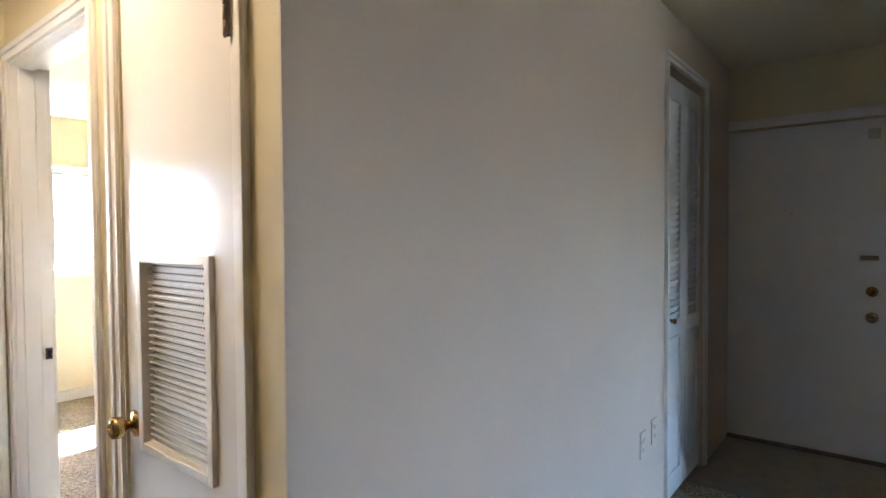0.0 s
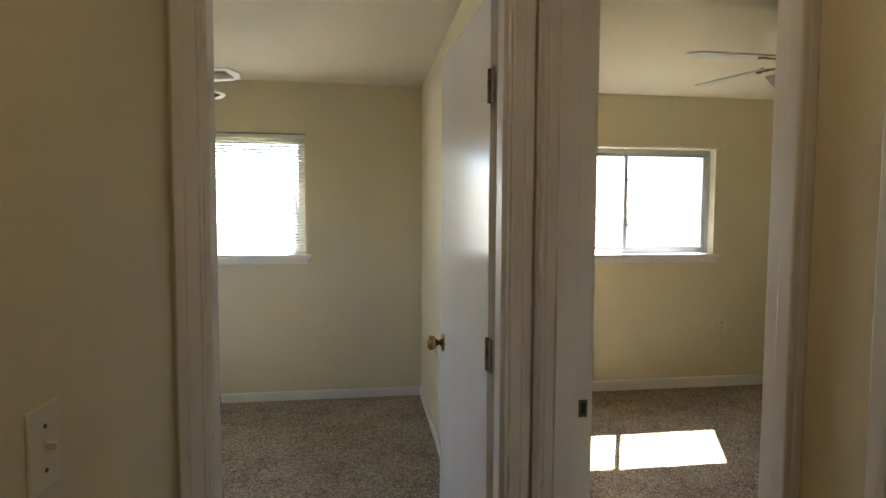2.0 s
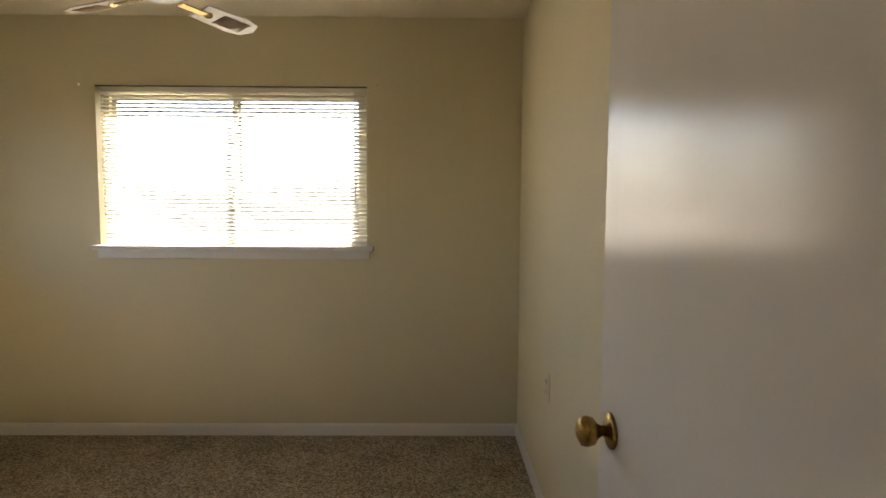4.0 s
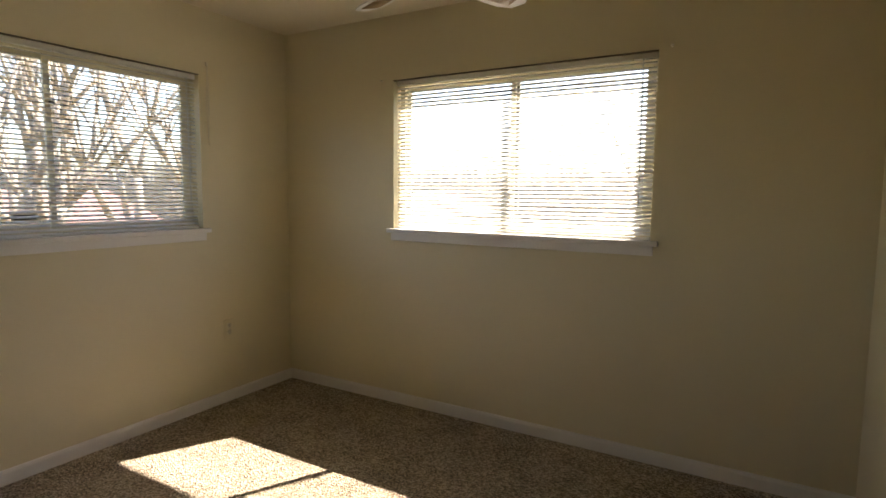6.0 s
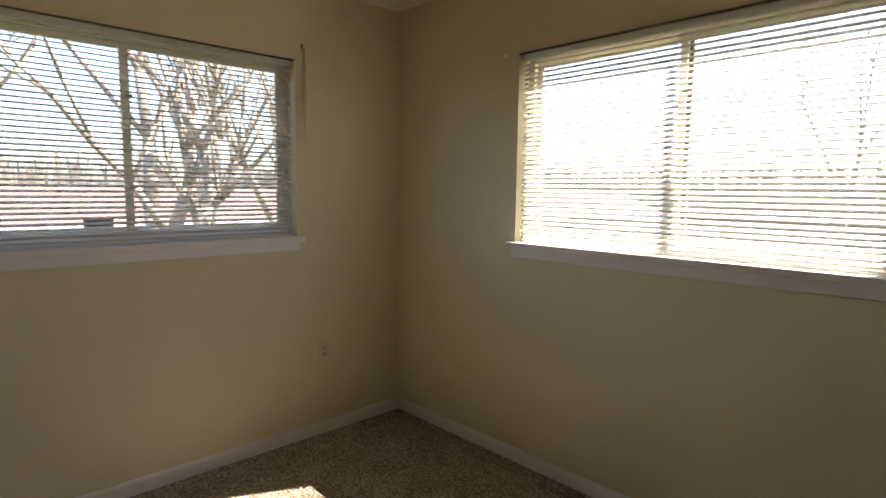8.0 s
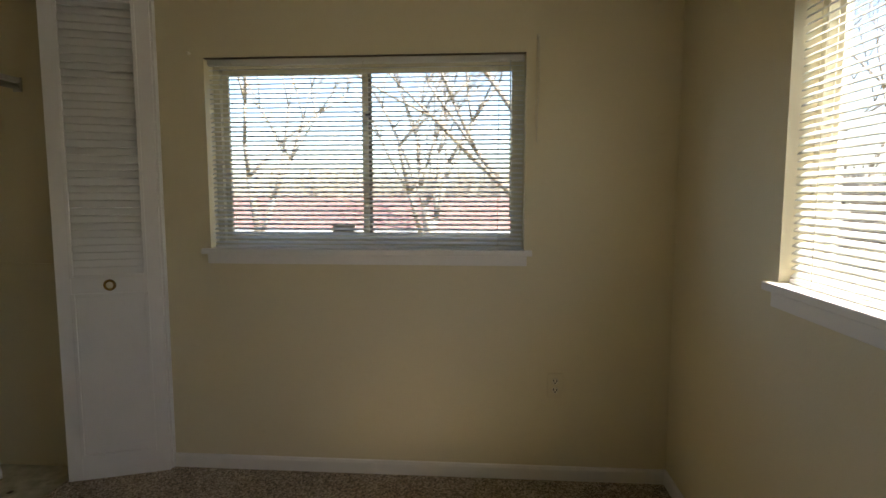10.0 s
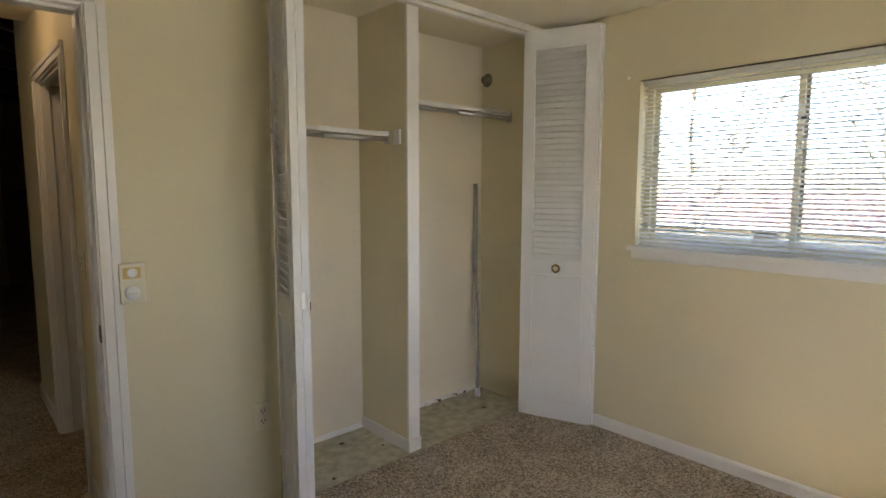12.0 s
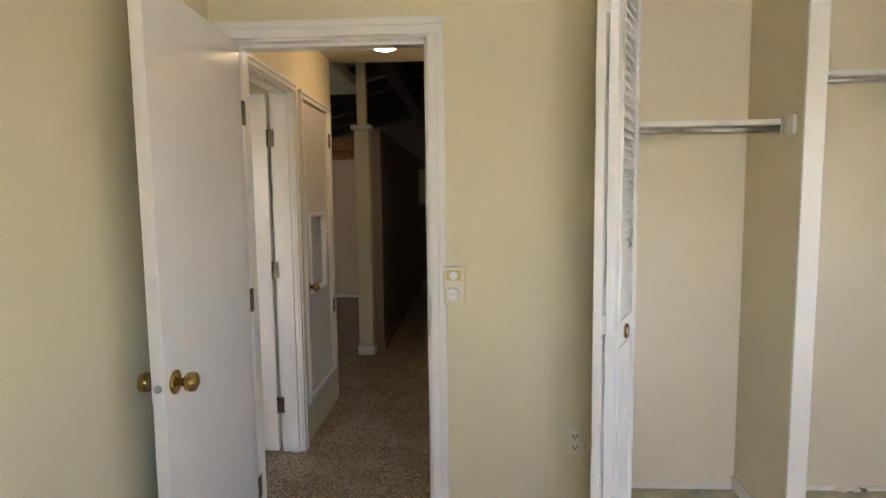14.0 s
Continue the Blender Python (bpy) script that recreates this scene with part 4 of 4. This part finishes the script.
# ---- fans and lamp ----
def ceiling_fan(m, blades, turn, length, label, cane, lights, drop=0.0, pitch=11):
    ob = thing("ceiling_fan", m, label, "ceiling fan", "ceiling fans")
    part("canopy", lathe(bmesh.new(), ((0.075, 0.0), (0.07, -0.03), (0.04, -0.055), (0.02, -0.06)), n=24), FANW, ob)
    part("motor", lathe(bmesh.new(), ((0.02, -0.05), (0.021, -0.065 - drop), (0.09, -0.075 - drop), (0.125, -0.10 - drop), (0.13, -0.15 - drop), (0.10, -0.185 - drop), (0.06, -0.20 - drop)), n=28), FANW, ob)
    part("trim_band", lathe(bmesh.new(), ((0.128, -0.155 - drop), (0.133, -0.16 - drop), (0.125, -0.172 - drop), (0.11, -0.178 - drop)), n=28), BRASS, ob)
    for k in range(blades):
        r = pose(0, 0, -0.185 - drop, 0, 0, turn + k * 360 / blades) @ pose(0, 0, 0, pitch)
        bm = bmesh.new()
        outline = [(0.20, -0.055), (length - 0.10, -0.070), (length - 0.03, -0.055), (length, 0.0), (length - 0.03, 0.055), (length - 0.10, 0.070), (0.20, 0.055)]
        rings = [[bm.verts.new((x, y, z)) for x, y in outline] for z in (-0.003, 0.003)]
        bm.faces.new(rings[0][::-1])
        bm.faces.new(rings[1])
        for i in range(7):
            bm.faces.new((rings[0][i], rings[0][(i + 1) % 7], rings[1][(i + 1) % 7], rings[1][i]))
        bl = part("blade", bm, FANW, ob)
        bl.matrix_basis = r
        bm = slab(0.10, -0.016, -0.010, 0.23, 0.016, -0.004, 0.002)
        tube(bm, (0.24, 0.0, -0.007), (0.245, 0.0, 0.006), 0.02, n=10)
        part("bracket", bm, BRASS, bl)
        if cane:
            bm = bmesh.new()
            x0, x1 = 0.30, length - 0.06
            for i in range(16):
                x = x0 + (x1 - x0) * i / 15
                for s in (-1, 1):
                    tube(bm, (x, -0.042, -0.0045), (min(max(x + s * 0.05, x0), x1), 0.042, -0.0045), 0.0013, n=5)
            part("cane_inset", bm, CANE, bl)
    if lights:
        part("light_hub", lathe(bmesh.new(), ((0.05, -0.20 - drop), (0.06, -0.22 - drop), (0.05, -0.26 - drop), (0.02, -0.275 - drop)), n=20), FANW, ob)
        for k in range(4):
            shade = part("shade", lathe(bmesh.new(), ((0.022, 0.0), (0.03, 0.02), (0.05, 0.07), (0.065, 0.10), (0.063, 0.10), (0.028, 0.02)), n=18), FROST, ob, "frosted glass bell shade")
            shade.matrix_basis = pose(0, 0, -0.235 - drop, 0, 0, 40 + 90 * k) @ pose(0.06, 0, 0, 0, 125)
        for x in (0.02, -0.03):
            part("pull_chain", tube(bmesh.new(), (x, 0.03, -0.26 - drop), (x, 0.03, -0.48 - drop), 0.002, n=6), BRASS, ob)
    return ob


ceiling_fan(pose(-0.60, 1.815, CEILING), 4, -24.9, 0.505, "white ceiling fan with cane-inset blades in the bedroom", True, False, 0.045, -13)
ceiling_fan(pose(2.57, 0.95, CEILING), 5, 180, 0.62, "white ceiling fan with frosted light shades", False, True, 0.03, -9)

lamp = thing("ceiling_light", pose(0.45, -1.17, HALL_TOP), "lit opal glass dome light on the hallway ceiling", "ceiling light")
part("base", lathe(bmesh.new(), ((0.115, 0.0), (0.115, -0.02), (0.10, -0.026)), n=28), FANW, lamp)
part("shade", lathe(bmesh.new(), ((0.105, -0.024), (0.104, -0.04), (0.09, -0.068), (0.06, -0.09), (0.025, -0.10), (0.002, -0.102)), n=28), DOME, lamp, "glowing opal dome")

# ---- living room seen through the door ----
post = thing("post", pose(0.915, -2.90, 0), "square cream post with a capped top at the living room", "post")
part("shaft", slab(-0.065, -0.065, 0, 0.065, 0.065, 2.015, 0.006), CREAM, post)
part("cap", slab(-0.09, -0.09, 2.015, 0.09, 0.09, 2.06, 0.008), WHITE, post)
part("upper_post", slab(-0.04, -0.04, 2.06, 0.04, 0.04, 2.89, 0.004), CREAM, post)
part("plinth", slab(-0.075, -0.075, 0, 0.075, 0.075, 0.085, 0.004), WHITE, post)
# Partition and its baseboard carry the room's dimness in their dark paint.
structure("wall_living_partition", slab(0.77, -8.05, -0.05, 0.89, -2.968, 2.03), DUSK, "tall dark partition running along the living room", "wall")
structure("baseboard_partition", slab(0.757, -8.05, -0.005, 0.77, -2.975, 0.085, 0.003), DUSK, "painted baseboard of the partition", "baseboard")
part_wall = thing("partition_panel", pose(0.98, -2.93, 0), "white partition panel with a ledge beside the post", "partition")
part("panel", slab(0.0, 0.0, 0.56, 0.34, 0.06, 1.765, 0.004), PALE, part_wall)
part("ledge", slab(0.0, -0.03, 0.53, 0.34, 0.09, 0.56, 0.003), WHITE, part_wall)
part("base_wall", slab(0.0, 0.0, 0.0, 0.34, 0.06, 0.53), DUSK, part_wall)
shelf = thing("wooden_shelf", pose(0.99, -2.93, 1.766), "small orange-brown wooden shelf box on the partition", "shelf")
part("board", slab(0.0, -0.06, 0.0, 0.30, 0.09, 0.02, 0.003), WOOD, shelf)
part("back_panel", slab(0.0, -0.06, 0.02, 0.30, -0.045, 0.20, 0.002), WOOD, shelf)
part("rail", tube(bmesh.new(), (0.01, 0.05, 0.07), (0.29, 0.05, 0.07), 0.008), BRASS, shelf, "polished brass rail")
for x in (0.02, 0.28):
    part("rail_post", tube(bmesh.new(), (x, 0.05, 0.02), (x, 0.05, 0.07), 0.006), BRASS, shelf)
pic = thing("framed_picture", pose(-0.43, -8.045, 1.29), "small dark framed picture on the far wall", "picture")
part("frame", slab(-0.15, 0, -0.11, 0.15, 0.02, 0.11, 0.003), BEAM, pic)
part("print", slab(-0.125, 0.018, -0.085, 0.125, 0.022, 0.085), PAPER, pic)
far = thing("far_door", pose(0.18, -8.05, 0), "dim closed door in the far wall", "door", kind="structure")
part("leaf", slab(-0.38, 0.003, 0.01, 0.38, 0.03, 2.0, 0.003), PALE, far)
part("knob", lathe(bmesh.new(), ((0.012, 0.0), (0.010, 0.02), (0.026, 0.034), (0.026, 0.05), (0.002, 0.058)), pose(-0.30, 0.03, 0.93, -90)), DARKM, far)
cab = thing("wall_cabinet", pose(0.77, -7.1, 1.30), "pale narrow cabinet on the dark partition", "cabinet")
part("body", slab(-0.10, -0.35, 0.0, 0.0, 0.35, 0.55, 0.004), PALE, cab)
part("door", slab(-0.116, -0.345, 0.005, -0.10, 0.345, 0.545, 0.003), PALE, cab)

# ---- outside ----
GROUND = -2.7
bm = bmesh.new()
bm.faces.new([bm.verts.new(p) for p in ((-900, -900, GROUND), (900, -900, GROUND), (900, 900, GROUND), (-900, 900, GROUND))])
structure("ground", bm, GRASS, "brown winter lawn round the building", "lawn")
structure("lower_storey", slab(-2.45, -8.2, GROUND, 4.75, 2.89, -0.21), SIDING, "pale lower storey of the building", "building")


def tree(x, y, height, lean, seed, label, trunk_r=0.16, levels=4, spread=0.55):
    """A bare tree: tapered limbs that fork again and again."""
    rnd = random.Random(seed)
    ob = thing("bare_tree", pose(x, y, GROUND), label, "tree", "bare trees")
    trunk, crown = bmesh.new(), bmesh.new()

    def limb(p, way, ln, r, level):
        bm = trunk if level <= 1 else crown
        segs = 3 if level < 3 else 2
        for s in range(segs):
            way = (way + Vector((rnd.uniform(-1, 1), rnd.uniform(-1, 1), rnd.uniform(-0.5, 0.8))) * 0.16).normalized()
            q = p + way * ln / segs
            r2 = r * 0.84
            tube(bm, p, q, r, r2, n=8 if level < 2 else (5 if level < 4 else 3))
            p, r = q, r2
            if level < levels and s > 0 or (level == 0 and s > 0):
                for _ in range(2 if level < 3 else 2):
                    side = Vector((rnd.uniform(-1, 1), rnd.uniform(-1, 1), rnd.uniform(0.0, 0.9))).normalized()
                    limb(p, (way * (1 - spread) + side * spread + Vector((0, 0, 0.15))).normalized(), ln * rnd.uniform(0.55, 0.8), r * rnd.uniform(0.58, 0.8), level + 1)

    limb(Vector((0, 0, -0.1)), Vector(lean).normalized(), height, trunk_r, 0)
    part("trunk", trunk, BARK, ob)
    part("branches", crown, BARK, ob)
    return ob


tree(-5.6, 1.9, 3.2, (0.05, 0.12, 1), 3, "large bare tree with many pale limbs outside the window", 0.22, 6)
tree(-6.6, 4.0, 3.3, (0.10, 0.30, 1), 8, "bare leaning tree behind the window", 0.15, 6)
tree(-9.5, 6.2, 4.4, (0.0, -0.2, 1), 17, "bare tree with a dense crown of twigs", 0.14, 6)
tree(-10.5, 1.2, 4.0, (0.0, 0.1, 1), 26, "bare tree standing in the middle of the lawn", 0.10, 6)
tree(-12.5, -3.6, 4.6, (0.05, 0.1, 1), 12, "slender bare tree on the lawn", 0.11, 5)
tree(-15, 6.0, 4.6, (0.0, 0.1, 1), 21, "bare tree farther off on the lawn", 0.14, 5)
tree(-3.6, 19, 5.2, (0.1, 0.0, 1), 30, "bare tree outside the bright window", 0.09, 6)
tree(-22, -1.0, 5.0, (0.0, 0.1, 1), 40, "bare tree near the neighbouring house", 0.15, 5)


def house(x, y, w, d, eave, ridge, turn, label):
    """A low house: walls, a gabled roof along its local y, windows as parts."""
    ob = thing("house", pose(x, y, GROUND, 0, 0, turn), label, "house", "houses")
    part("wall", slab(-d / 2, -w / 2, 0, d / 2, w / 2, eave), SIDING, ob)
    bm = bmesh.new()
    o = 0.5
    v = [bm.verts.new(p) for p in ((-d / 2 - o, -w / 2 - o, eave - 0.1), (d / 2 + o, -w / 2 - o, eave - 0.1), (0, -w / 2 - o, ridge), (-d / 2 - o, w / 2 + o, eave - 0.1), (d / 2 + o, w / 2 + o, eave - 0.1), (0, w / 2 + o, ridge))]
    for q in ((0, 1, 2), (3, 5, 4), (0, 2, 5, 3), (1, 4, 5, 2), (0, 3, 4, 1)):
        bm.faces.new([v[i] for i in q])
    part("roof", bm, ROOF, ob)
    part("fascia", slab(d / 2 + o, -w / 2 - o, eave - 0.22, d / 2 + o + 0.03, w / 2 + o, eave - 0.06), MATTW, ob)
    for k in range(4):
        yy = -w / 2 + w * (k + 0.5) / 4
        win = part("window", slab(d / 2, yy - 0.7, 0.9, d / 2 + 0.05, yy + 0.7, 2.0, 0.01), MATTW, ob)
        part("pane", slab(d / 2 + 0.05, yy - 0.6, 1.0, d / 2 + 0.06, yy + 0.6, 1.9), PAPER, win)


house(-28, 2.0, 26, 9, 2.7, 4.0, 0, "low house with a red-brown shingle roof across the lawn")
house(-24, 30.0, 16, 9, 2.7, 4.1, -30, "low house with a red-brown roof behind trees")
hedge = bmesh.new()
hr = random.Random(7)
for k in range(5200):
    p = Vector((hr.gauss(-15.5, 0.45), hr.uniform(-16, 18), GROUND + hr.uniform(0.05, 1.25)))
    a = Vector((hr.uniform(-1, 1), hr.uniform(-1, 1), hr.uniform(-1, 1))).normalized() * 0.16
    b = a.cross(Vector((hr.uniform(-1, 1), hr.uniform(-1, 1), hr.uniform(-1, 1)))).normalized() * 0.09
    hedge.faces.new([hedge.verts.new(q) for q in (p - a, p + b, p + a, p - b)])
tagged(part("hedge", hedge, HEDGE), "low evergreen hedge across the lawn", "hedge", "", "stuff")

woods = bmesh.new()
wr = random.Random(11)
for k in range(5000):
    a = wr.uniform(1.2, 4.4)
    d = wr.uniform(55, 75)
    p = Vector((d * math.cos(a), d * math.sin(a), GROUND))
    h = wr.uniform(2.5, 7.0)
    q = p + Vector((wr.uniform(-1.5, 1.5), wr.uniform(-1.5, 1.5), h))
    w = Vector((-math.sin(a), math.cos(a), 0)) * wr.uniform(0.05, 0.35)
    woods.faces.new([woods.verts.new(v) for v in (p - w, p + w, q + w * 0.3, q - w * 0.3)])
tagged(part("far_woods", woods, BARK), "grey-brown line of bare woods in the distance", "woods", "", "stuff")
